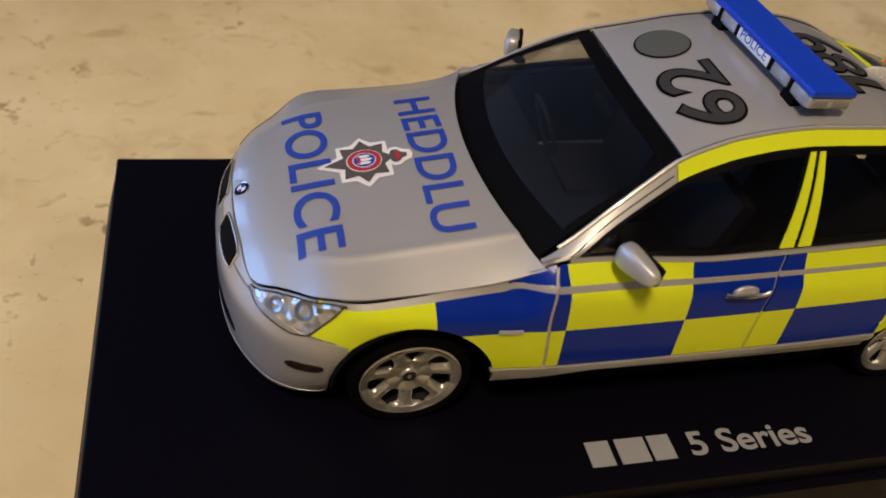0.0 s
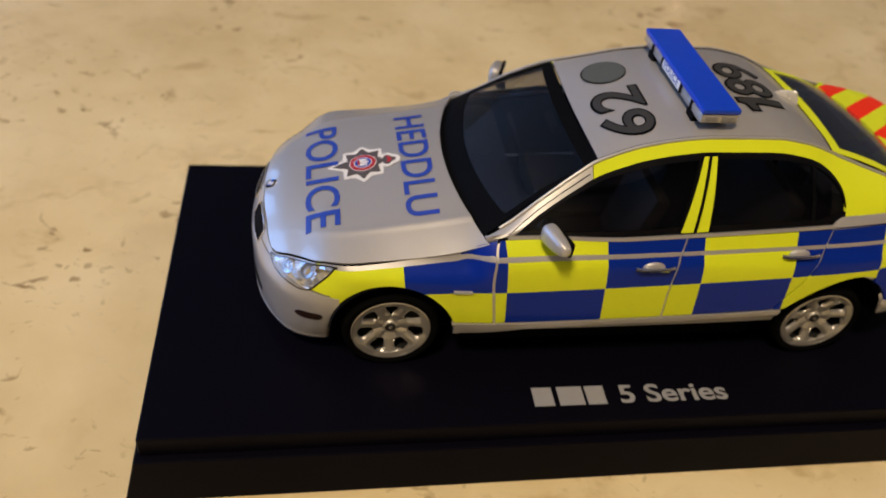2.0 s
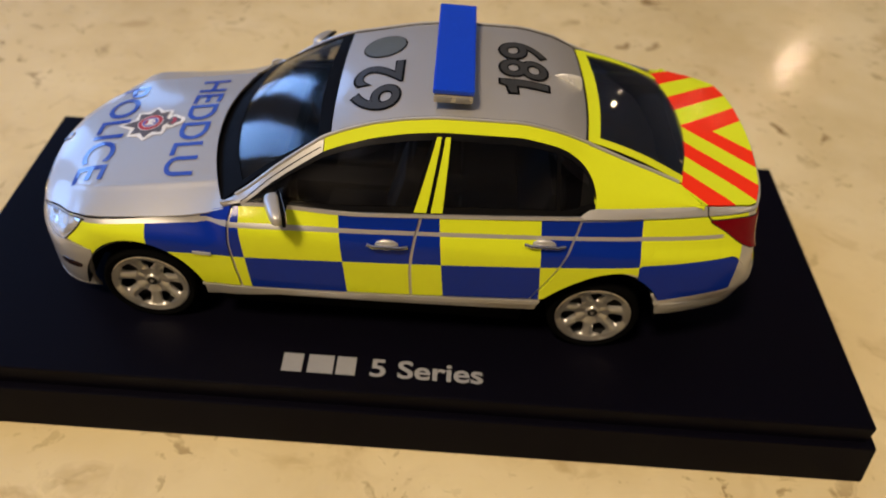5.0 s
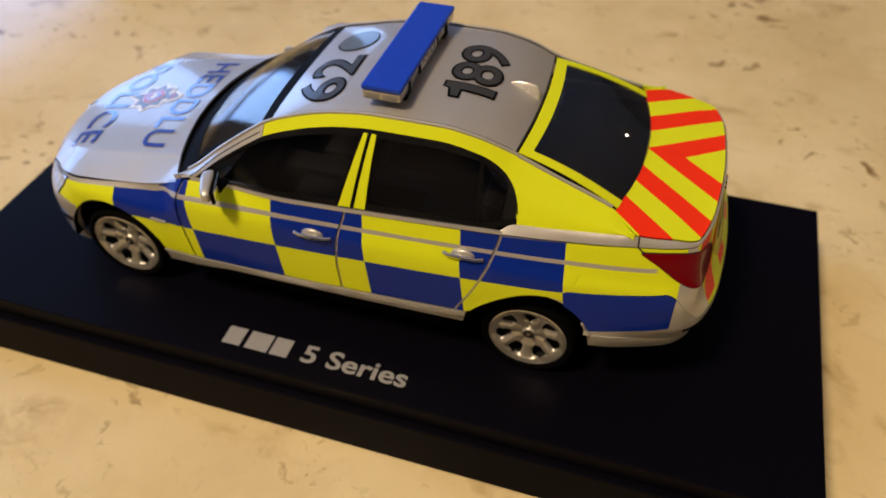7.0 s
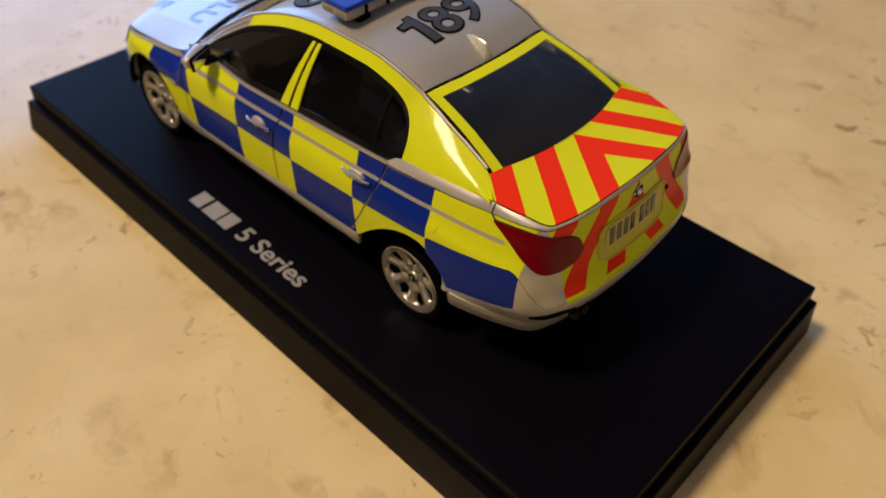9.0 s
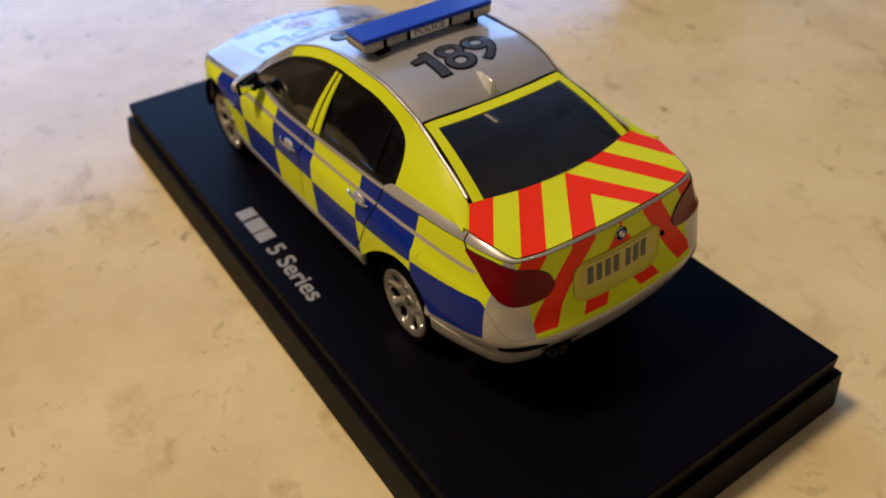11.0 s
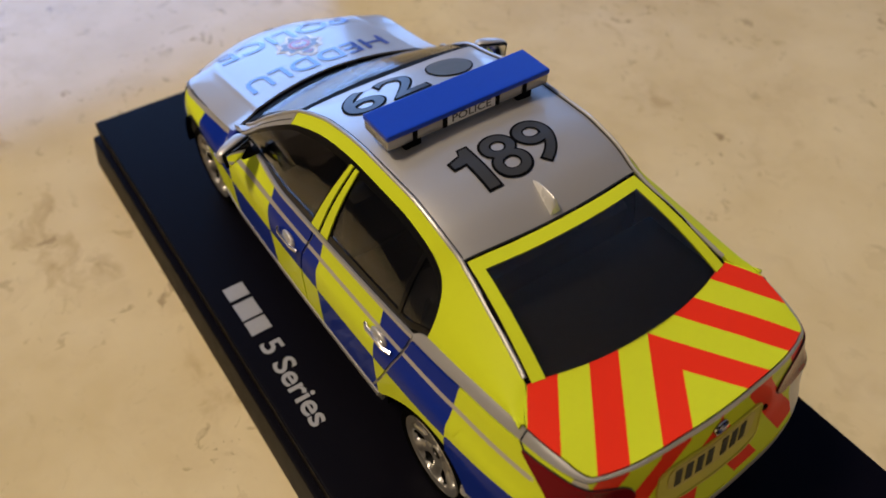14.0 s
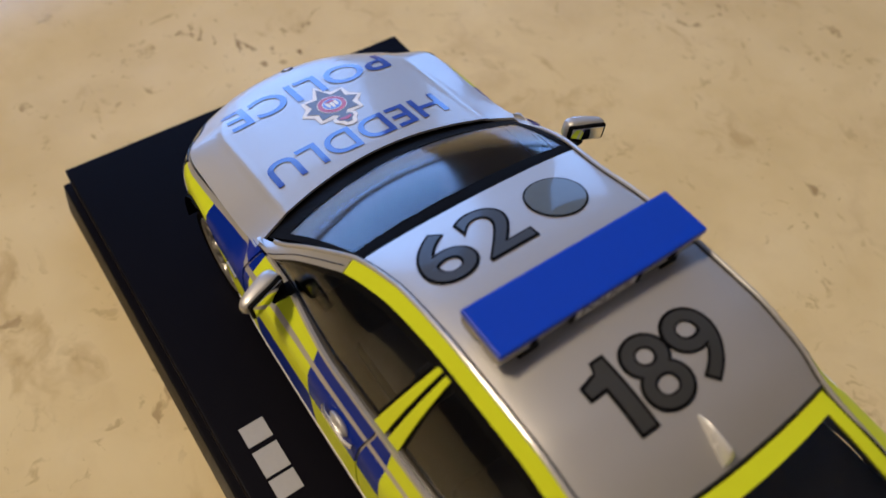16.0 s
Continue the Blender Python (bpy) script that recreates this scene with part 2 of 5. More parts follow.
def marble():
    """Honey-coloured polished limestone: clouds, pale lumps, soft brown smudges, rust-brown flecks and branching stains."""
    m = Nodes("polished_marble", 0.08, 0.0, 0.0, 0.5)
    vec, x, y, z = m.place()
    cloud = m.noise(vec, 14, 5, 0.6)
    base = m.ramp(cloud, (0.30, (0.57, 0.45, 0.225)), (0.48, (0.67, 0.545, 0.295)), (0.66, (0.75, 0.63, 0.37)))
    wob = m.n("TexNoise")
    wob.inputs["Scale"].default_value = 60
    wob.inputs["Detail"].default_value = 4
    m.link(vec, wob.inputs["Vector"])
    sc = m.n("VectorMath", operation="SCALE")
    sc.inputs["Scale"].default_value = 0.022
    m.link(wob.outputs["Color"], sc.inputs[0])
    warp = m.n("VectorMath", operation="ADD")
    m.link(vec, warp.inputs[0])
    m.link(sc.outputs[0], warp.inputs[1])
    bent = warp.outputs[0]
    lump = m.n("TexVoronoi", feature="SMOOTH_F1")
    lump.inputs["Scale"].default_value = 70
    m.link(bent, lump.inputs["Vector"])
    pale = m.ramp(lump.outputs["Distance"], (0.12, 0.40), (0.5, 0.0))
    base = m.mix(m.math("MULTIPLY", pale, m.noise(vec, 30, 2)), base, (0.80, 0.70, 0.46))
    # wide smudges, drawn out along one direction
    flow = m.n("Mapping")
    flow.inputs["Rotation"].default_value = (0, 0, 0.6)
    flow.inputs["Scale"].default_value = (0.72, 1.0, 1.0)
    m.link(bent, flow.inputs["Vector"])
    drawn = flow.outputs[0]
    smudge = m.ramp(m.noise(drawn, 48, 5, 0.62), (0.54, 0.0), (0.72, 1.0))
    base = m.mix(m.math("MULTIPLY", smudge, 0.20), base, (0.40, 0.27, 0.115))
    # flecks: ragged brown patches and pits, gathered in patches
    gathered = m.math("MULTIPLY_ADD", m.ramp(m.noise(vec, 24, 3, 0.6), (0.46, 0.0), (0.63, 1.0)), 0.90, 0.10)
    lie = m.n("Mapping")
    lie.inputs["Rotation"].default_value = (0, 0, 0.75)
    lie.inputs["Scale"].default_value = (0.72, 1.0, 1.0)
    m.link(bent, lie.inputs["Vector"])
    patchy = m.ramp(m.noise(lie.outputs[0], 62, 4, 0.6), (0.61, 0.0), (0.70, 1.0))
    base = m.mix(m.math("MULTIPLY", patchy, 0.40), base, (0.33, 0.205, 0.070))
    coarse = m.ramp(m.noise(lie.outputs[0], 185, 4, 0.55), (0.617, 0.0), (0.672, 1.0))
    fine = m.ramp(m.noise(flow.outputs[0], 430, 3, 0.55), (0.635, 0.0), (0.70, 1.0))
    fleck = m.math("MULTIPLY", m.math("MAXIMUM", coarse, m.math("MULTIPLY", fine, 0.7)), gathered)
    base = m.mix(m.math("MULTIPLY", fleck, 0.88), base, (0.19, 0.105, 0.030))
    # branching stains
    vein = m.math("ABSOLUTE", m.math("SUBTRACT", m.noise(bent, 30, 3, 0.55), 0.5))
    band = m.ramp(vein, (0.0, 1.0), (0.040, 0.0))
    rare = m.ramp(m.noise(vec, 17, 2), (0.53, 0.0), (0.62, 1.0))
    stain = m.math("MULTIPLY", band, rare)
    base = m.mix(m.math("MULTIPLY", stain, 0.20), base, (0.30, 0.18, 0.07))
    m.color(base)
    m.link(m.math("MULTIPLY_ADD", cloud, 0.08, 0.085), m.b.inputs["Roughness"])
    m.bump(fleck, 0.06, 0.0004)
    return m.mat


MARBLE = marble()
# darkened wall plaster: the unseen south side's dimness put into its colour
WALL_SHADED = plain("shaded_plaster", (0.11, 0.095, 0.08), 0.85, scale=3.0)
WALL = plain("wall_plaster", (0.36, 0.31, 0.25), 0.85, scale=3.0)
CEILING = plain("ceiling_plaster", (0.86, 0.83, 0.78), 0.9, scale=3.0)
FLOOR = plain("floor_boards", (0.20, 0.12, 0.07), 0.5, scale=4.0)
FRAME = plain("window_frame_paint", (0.75, 0.75, 0.74), 0.4, scale=6.0)




# ---- mesh helpers ----
def smoothed(me, angle=40):
    me.polygons.foreach_set("use_smooth", [True] * len(me.polygons))
    me.set_sharp_from_angle(angle=radians(angle))


def part(name, data, material, parent=None, label="", m=None, angle=40):
    """One mesh object from a bmesh or (verts, faces), under a thing or a part."""
    me = bpy.data.meshes.new(name)
    if isinstance(data, bmesh.types.BMesh):
        data.to_mesh(me)
        data.free()
    else:
        me.from_pydata([tuple(float(c) for c in v) for v in data[0]], [], [tuple(int(i) for i in f) for f in data[1]])
    me.materials.append(material)
    me.validate()
    smoothed(me, angle)
    ob = new(name, me)
    if m is not None:
        ob.matrix_basis = m
    if parent:
        ob.parent = parent
    return tagged(ob, label)


def thing(name, at=(0, 0, BASE * K), scale=K, **tags):
    ob = new(name)
    ob.empty_display_size = 0.02
    ob.location, ob.scale = at, (scale,) * 3
    return tagged(ob, **tags)


INSIDE = np.array((0.2, 0.0, 0.6))


def sheet(P, thick=0.012, lift=0.0, wrap=False):
    """A closed panel from a grid of points: the outer face, an inner face and a rim. The outside is away from the car's middle."""
    P = np.asarray(P, float)
    du, dv = np.gradient(P, axis=0), np.gradient(P, axis=1)
    nrm = np.cross(du, dv)
    nrm /= np.linalg.norm(nrm, axis=-1, keepdims=True) + 1e-12
    away = P - INSIDE
    out = (nrm * away).sum() > 0
    if not out:
        nrm = -nrm
    P = P + nrm * lift
    n, m = P.shape[:2]
    Q = P - nrm * thick
    V = np.concatenate([P.reshape(-1, 3), Q.reshape(-1, 3)])
    i = lambda a, b: a * m + b
    F = []
    for a in range(n - 1):
        for b in range(m - 1):
            q = (i(a, b), i(a + 1, b), i(a + 1, b + 1), i(a, b + 1))
            F.append(q if out else q[::-1])
            r = tuple(v + n * m for v in q)
            F.append(r[::-1] if out else r)
    rim = [i(a, 0) for a in range(n)] + [i(n - 1, b) for b in range(1, m)] + [i(a, m - 1) for a in range(n - 2, -1, -1)] + [i(0, b) for b in range(m - 2, 0, -1)]
    for a, b in zip(rim, rim[1:] + rim[:1]):
        q = (b, a, a + n * m, b + n * m)
        F.append(q if out else q[::-1])
    return V, F


def flip(data):
    """The same mesh on the car's other side."""
    V, F = data
    return np.asarray(V) * (1, -1, 1), [tuple(reversed(f)) for f in F]


def both(name, data, material, parent, label=""):
    a = part(name, data, material, parent, label)
    b = part(name, flip(data), material, parent, label)
    return a, b


def box(x0, x1, y0, y1, z0, z1, bevel=0.0, seg=2):
    bm = bmesh.new()
    bmesh.ops.create_cube(bm, size=1, matrix=Matrix.Translation(((x0 + x1) / 2, (y0 + y1) / 2, (z0 + z1) / 2)) @ Matrix.Diagonal((x1 - x0, y1 - y0, z1 - z0, 1)))
    if bevel:
        bmesh.ops.bevel(bm, geom=bm.edges[:], offset=bevel, segments=seg, profile=0.6, affect="EDGES")
    return bm


def moved(bm, m):
    bmesh.ops.transform(bm, matrix=m, verts=bm.verts)
    return bm


def lathe(profile, steps=48, axis="y"):
    """A turned solid about an axis: (radius, along) pairs."""
    V, F = [], []
    n = len(profile)
    for k in range(steps):
        a = 2 * math.pi * k / steps
        for r, h in profile:
            V.append((r * math.cos(a), h, r * math.sin(a)) if axis == "y" else (h, r * math.cos(a), r * math.sin(a)) if axis == "x" else (r * math.cos(a), r * math.sin(a), h))
    for k in range(steps):
        for j in range(n - 1):
            F.append((k * n + j, k * n + j + 1, (k + 1) % steps * n + j + 1, (k + 1) % steps * n + j))
    return V, F


def tube(points, radius, steps=8, flat=1.0):
    """A rod along a line of points."""
    pts = [Vector(p) for p in points]
    V, F = [], []
    for k, p in enumerate(pts):
        d = (pts[min(k + 1, len(pts) - 1)] - pts[max(k - 1, 0)]).normalized()
        a = d.cross(Vector((0, 0, 1))).normalized()
        b = a.cross(d)
        for s in range(steps):
            w = 2 * math.pi * s / steps
            V.append(p + a * math.cos(w) * radius + b * math.sin(w) * radius * flat)
    n = len(pts)
    for k in range(n - 1):
        for s in range(steps):
            F.append((k * steps + s, k * steps + (s + 1) % steps, (k + 1) * steps + (s + 1) % steps, (k + 1) * steps + s))
    F.append(tuple(range(steps))[::-1])
    F.append(tuple((n - 1) * steps + s for s in range(steps)))
    return V, F


def through_points(xs, ys):
    """A smooth curve through a few points, as a function."""
    xs, ys = np.asarray(xs, float), np.asarray(ys, float)
    d = np.diff(ys) / np.diff(xs)
    slope = np.concatenate([[d[0]], np.where(d[:-1] * d[1:] > 0, 2 * d[:-1] * d[1:] / (d[:-1] + d[1:] + 1e-12), 0), [d[-1]]])

    def f(x):
        x = np.clip(np.asarray(x, float), xs[0], xs[-1])
        k = np.clip(np.searchsorted(xs, x) - 1, 0, len(xs) - 2)
        h = xs[k + 1] - xs[k]
        t = (x - xs[k]) / h
        return (2 * t**3 - 3 * t**2 + 1) * ys[k] + (t**3 - 2 * t**2 + t) * h * slope[k] + (-2 * t**3 + 3 * t**2) * ys[k + 1] + (t**3 - t**2) * h * slope[k + 1]

    return f


def letters(text, height, width=0.0, weight=0.0):
    """A flat bmesh of a word, its first letter's foot at the origin, reading along x with its head towards y."""
    cu = bpy.data.curves.new("word", "FONT")
    cu.body, cu.size, cu.offset, cu.resolution_u = text, 1.0, weight, 6
    ob = new("word", cu)
    bpy.context.view_layer.update()
    dg = bpy.context.evaluated_depsgraph_get()
    me = ob.evaluated_get(dg).to_mesh()
    bm = bmesh.new()
    bm.from_mesh(me)
    ob.evaluated_get(dg).to_mesh_clear()
    bpy.data.objects.remove(ob)
    bpy.data.curves.remove(cu)
    lo = Vector((min(v.co.x for v in bm.verts), min(v.co.y for v in bm.verts), 0))
    hi = Vector((max(v.co.x for v in bm.verts), max(v.co.y for v in bm.verts), 0))
    s = height / (hi.y - lo.y)
    w = width / (hi.x - lo.x) if width else s
    for v in bm.verts:
        v.co = Vector(((v.co.x - lo.x) * w, (v.co.y - lo.y) * s, 0))
    return bm


def laid(bm, m, surface, lift):
    """Lays a flat shape, placed by m in plan, on a height field."""
    bmesh.ops.transform(bm, matrix=m, verts=bm.verts)
    bmesh.ops.triangulate(bm, faces=bm.faces[:])
    for _ in range(3):
        long = [e for e in bm.edges if e.calc_length() > 0.07]
        if not long:
            break
        bmesh.ops.subdivide_edges(bm, edges=long, cuts=1)
        bmesh.ops.triangulate(bm, faces=bm.faces[:])
    for v in bm.verts:
        v.co.z = float(surface(v.co.x, v.co.y)) + lift
    bmesh.ops.recalc_face_normals(bm, faces=bm.faces[:])
    if sum(f.normal.z for f in bm.faces) < 0:
        bmesh.ops.reverse_faces(bm, faces=bm.faces[:])
    return bm


def disc(points):
    bm = bmesh.new()
    bm.faces.new([bm.verts.new((x, y, 0)) for x, y in points])
    return bm


def circle(cx, cy, r, steps=40, ry=None):
    return [(cx + r * math.cos(2 * math.pi * k / steps), cy + (ry or r) * math.sin(2 * math.pi * k / steps)) for k in range(steps)]


# ---- the car's form: outline in plan, height fields and rails ----
OX = np.array([-2.310, -2.293, -2.238, -2.13, -2.0, -1.82, -1.444, -1.0, -0.787, -0.18, 0.42, 1.03, 1.444, 1.65, 1.9, 2.15, 2.32, 2.43, 2.505, 2.535, 2.542])
OY = np.array([0.0, -0.25, -0.48, -0.68, -0.81, -0.885, -0.928, -0.950, -0.965, -0.975, -0.977, -0.972, -0.96, -0.945, -0.925, -0.885, -0.82, -0.72, -0.50, -0.2, 0.0])


def outline():
    """The plan outline of the near side, nose to tail, as a dense run of points with outward normals."""
    P = np.stack([OX, OY], 1)
    P = np.concatenate([[P[1] * (1, -1)], P, [P[-2] * (1, -1)]])
    pts = []
    for k in range(1, len(P) - 2):
        a, b, c, d = P[k - 1 : k + 3]
        for t in np.linspace(0, 1, 24, endpoint=False):
            pts.append(0.5 * ((2 * b) + (c - a) * t + (2 * a - 5 * b + 4 * c - d) * t * t + (3 * b - a - 3 * c + d) * t**3))
    pts.append(P[-2])
    pts = np.array(pts)
    length = np.concatenate([[0], np.cumsum(np.linalg.norm(np.diff(pts, axis=0), axis=1))])
    tan = np.gradient(pts, axis=0)
    nrm = np.stack([tan[:, 1], -tan[:, 0]], 1)
    nrm /= np.linalg.norm(nrm, axis=1, keepdims=True)
    return pts, length / length[-1], nrm


LINE, LINE_S, LINE_N = outline()
s_of_x = lambda x: np.interp(x, np.maximum.accumulate(LINE[:, 0]), LINE_S)
inset_side = through_points([0.10, 0.18, 0.28, 0.40, 0.50, 0.75, 0.88, 0.93, 1.0, 1.07, 1.16], [0.14, 0.08, 0.03, 0.006, 0.0, 0.004, 0.020, 0.050, 0.080, 0.105, 0.14])
inset_nose = through_points([0.10, 0.15, 0.20, 0.40, 0.50, 0.58, 0.65, 0.70, 0.75, 0.85, 1.2], [0.06, 0.02, 0.004, 0.0, 0.0, 0.022, 0.052, 0.082, 0.118, 0.20, 0.45])
inset_tail = through_points([0.10, 0.30, 0.42, 0.48, 0.54, 0.60, 0.66, 0.72, 0.80, 0.95, 1.10, 1.2], [0.30, 0.21, 0.140, 0.092, 0.044, 0.020, 0.028, 0.064, 0.104, 0.128, 0.140, 0.15])


def ease(a, b, x):
    t = np.clip((np.asarray(x, float) - a) / (b - a), 0, 1)
    return t * t * (3 - 2 * t)


def skin(s, z):
    """A point of the lower body's side, nose and tail (near side) at a place along the outline and a height."""
    s, z = np.broadcast_arrays(np.asarray(s, float), np.asarray(z, float))
    x, y = np.interp(s, LINE_S, LINE[:, 0]), np.interp(s, LINE_S, LINE[:, 1])
    nx, ny = np.interp(s, LINE_S, LINE_N[:, 0]), np.interp(s, LINE_S, LINE_N[:, 1])
    wf, wr = 1 - ease(-2.15, -1.75, x), ease(2.30, 2.53, x)
    side = inset_side(z) + 0.040 * ease(0.70, 0.86, z) * (1 - ease(-1.1, -0.85, x))
    side = side + 0.065 * ease(0.90, 1.0, z) * ease(-1.15, -0.88, x) * (1 - ease(-0.75, -0.05, x))
    side = side + 0.068 * ease(0.74, 0.87, z) * ease(-2.0, -1.6, x) * (1 - ease(-1.05, -0.86, x))
    corner = 0.028 * ease(0.60, 0.74, z) * ease(-2.2, -2.05, x) * (1 - ease(-1.9, -1.65, x))
    corner = corner + 0.07 * (1 - ease(0.40, 0.62, z)) * ease(1.85, 2.25, x) * (1 - wr)
    d = corner + side * (1 - wf) * (1 - wr) + inset_nose(z) * wf + inset_tail(z) * wr
    return np.stack([x - nx * d, np.minimum(y - ny * d, 0), z], -1)


belt_z = lambda x: 0.985 + 0.052 * (np.asarray(x, float) + 0.85)
wing_top = through_points([-2.31, -2.293, -2.238, -2.205, -2.13, -2.0, -1.82, -1.6, -1.4, -1.2, -1.0, -0.92, -0.85], [0.700, 0.700, 0.668, 0.655, 0.700, 0.740, 0.794, 0.812, 0.833, 0.860, 0.910, 0.948, 0.980])
tail_top = through_points([1.6, 1.7, 1.85, 2.0, 2.2, 2.35, 2.45, 2.542], [1.1124, 1.1176, 1.128, 1.136, 1.140, 1.138, 1.146, 1.164])


def top_z(s):
    """The upper edge of the lower body along the outline."""
    x = np.interp(np.asarray(s, float), LINE_S, LINE[:, 0])
    return np.where(x < -0.85, wing_top(x), np.where(x > 1.6, tail_top(x), belt_z(x)))


edge_s = np.linspace(0, s_of_x(-0.80), 240)
EDGE = skin(edge_s, top_z(edge_s))
EDGE_X, EDGE_Y, EDGE_Z = np.maximum.accumulate(EDGE[:, 0]), np.maximum.accumulate(-EDGE[:, 1]), EDGE[:, 2]
hood_mid = through_points([-2.3, -2.24, -2.187, -2.1, -1.9, -1.6, -1.3, -1.05, -0.8], [0.66, 0.705, 0.750, 0.797, 0.855, 0.920, 0.980, 1.020, 1.04])


def hood_z(x, y):
    """The bonnet: nearly flat to a crease on each side, then falling to its edge."""
    half = np.interp(x, EDGE_X, EDGE_Y)
    edge = np.interp(x, EDGE_X, EDGE_Z)
    mid = hood_mid(x)
    r = np.clip(np.abs(y) / np.maximum(half, 0.05), 0, 1.1)
    sharp = ease(-2.15, -1.8, x)
    knee = np.maximum((r - 0.74) / 0.26, 0)
    g = (0.64 * r**2 + 0.36 * knee) * sharp + r**2.4 * (1 - sharp)
    ridge = 0.003 * np.exp(-(((r - 0.74) / 0.026) ** 2)) * sharp
    return mid - np.maximum(mid - edge, 0) * g + ridge


boot_mid = through_points([1.5, 1.75, 1.9, 2.0, 2.2, 2.33, 2.40, 2.5], [1.26, 1.245, 1.227, 1.214, 1.195, 1.188, 1.186, 1.17])


def boot_z(x, y):
    r = np.abs(y) / 0.76
    tail = ease(2.1, 2.35, x)
    return boot_mid(x) - (0.018 + 0.030 * tail) * r**2 - 0.020 * r**8 * (1 - 0.6 * tail)


rear_s = np.linspace(s_of_x(1.2), 1, 160)
REAR = skin(rear_s, top_z(rear_s))
REAR_IN = REAR.copy()
LIP = 0.034 - 0.022 * ease(2.20, 2.42, np.interp(rear_s, LINE_S, LINE[:, 0]))     # the lip narrows across the tail
REAR_IN[:, 0] -= LIP * np.interp(rear_s, LINE_S, LINE_N[:, 0])
REAR_IN[:, 1] -= LIP * np.interp(rear_s, LINE_S, LINE_N[:, 1])
REAR_IN[:, 1] = np.minimum(REAR_IN[:, 1], 0)
REAR_IN[:, 2] = np.maximum(boot_z(REAR_IN[:, 0], REAR_IN[:, 1]) - 0.002, REAR[:, 2] + 0.004)


FRONT_WHEEL, REAR_WHEEL, WHEEL_Z = -1.444, 1.444, 0.325
REAR_ARCH_Z = 0.368            # the rear arch stands higher over its wheel


def arch_z(x):
    """The lower edge of the side above the wheels; very low elsewhere."""
    x = np.asarray(x, float)
    z = np.full(x.shape, -9.0)
    for cx, cz, r in ((FRONT_WHEEL, WHEEL_Z, 0.385), (REAR_WHEEL, REAR_ARCH_Z, 0.40)):
        d = r * r - (x - cx) ** 2
        z = np.where(d > 0, np.maximum(z, cz + np.sqrt(np.maximum(d, 0))), z)
    return z


def around(x0, x1, n, *marks):
    """Stations between x0 and x1, close together near the marks."""
    xs = list(np.linspace(x0, x1, n))
    for c, r in marks:
        xs += [c + r * math.cos(a) for a in np.linspace(0, math.pi, 25)] + [c - r - 0.001, c + r + 0.001]
    return np.array(sorted({round(float(v), 5) for v in xs if x0 <= v <= x1}))


ARCHES = ((FRONT_WHEEL, 0.385), (REAR_WHEEL, 0.40))


def side_grid(xs, low, high, rows=14, edge0=None, edge1=None):
    """A grid of the side between stations xs; low and high are functions of x; edge0 and edge1 bend its ends with the height."""
    xs = np.asarray(xs, float)
    out = []
    for v in np.linspace(0, 1, rows):
        z = low(xs) + v * (high(xs) - low(xs))
        x = xs.copy()
        t = (xs - xs[0]) / (xs[-1] - xs[0])
        if edge0:
            x = x + (edge0(z) - xs[0]) * (1 - t)
        if edge1:
            x = x + (edge1(z) - xs[-1]) * t
        out.append(skin(s_of_x(x), z))
    return np.array(out)


# ---- the model car ----
car = thing("model_police_car", label="silver die-cast police saloon with yellow and blue chequered sides", category="model car")


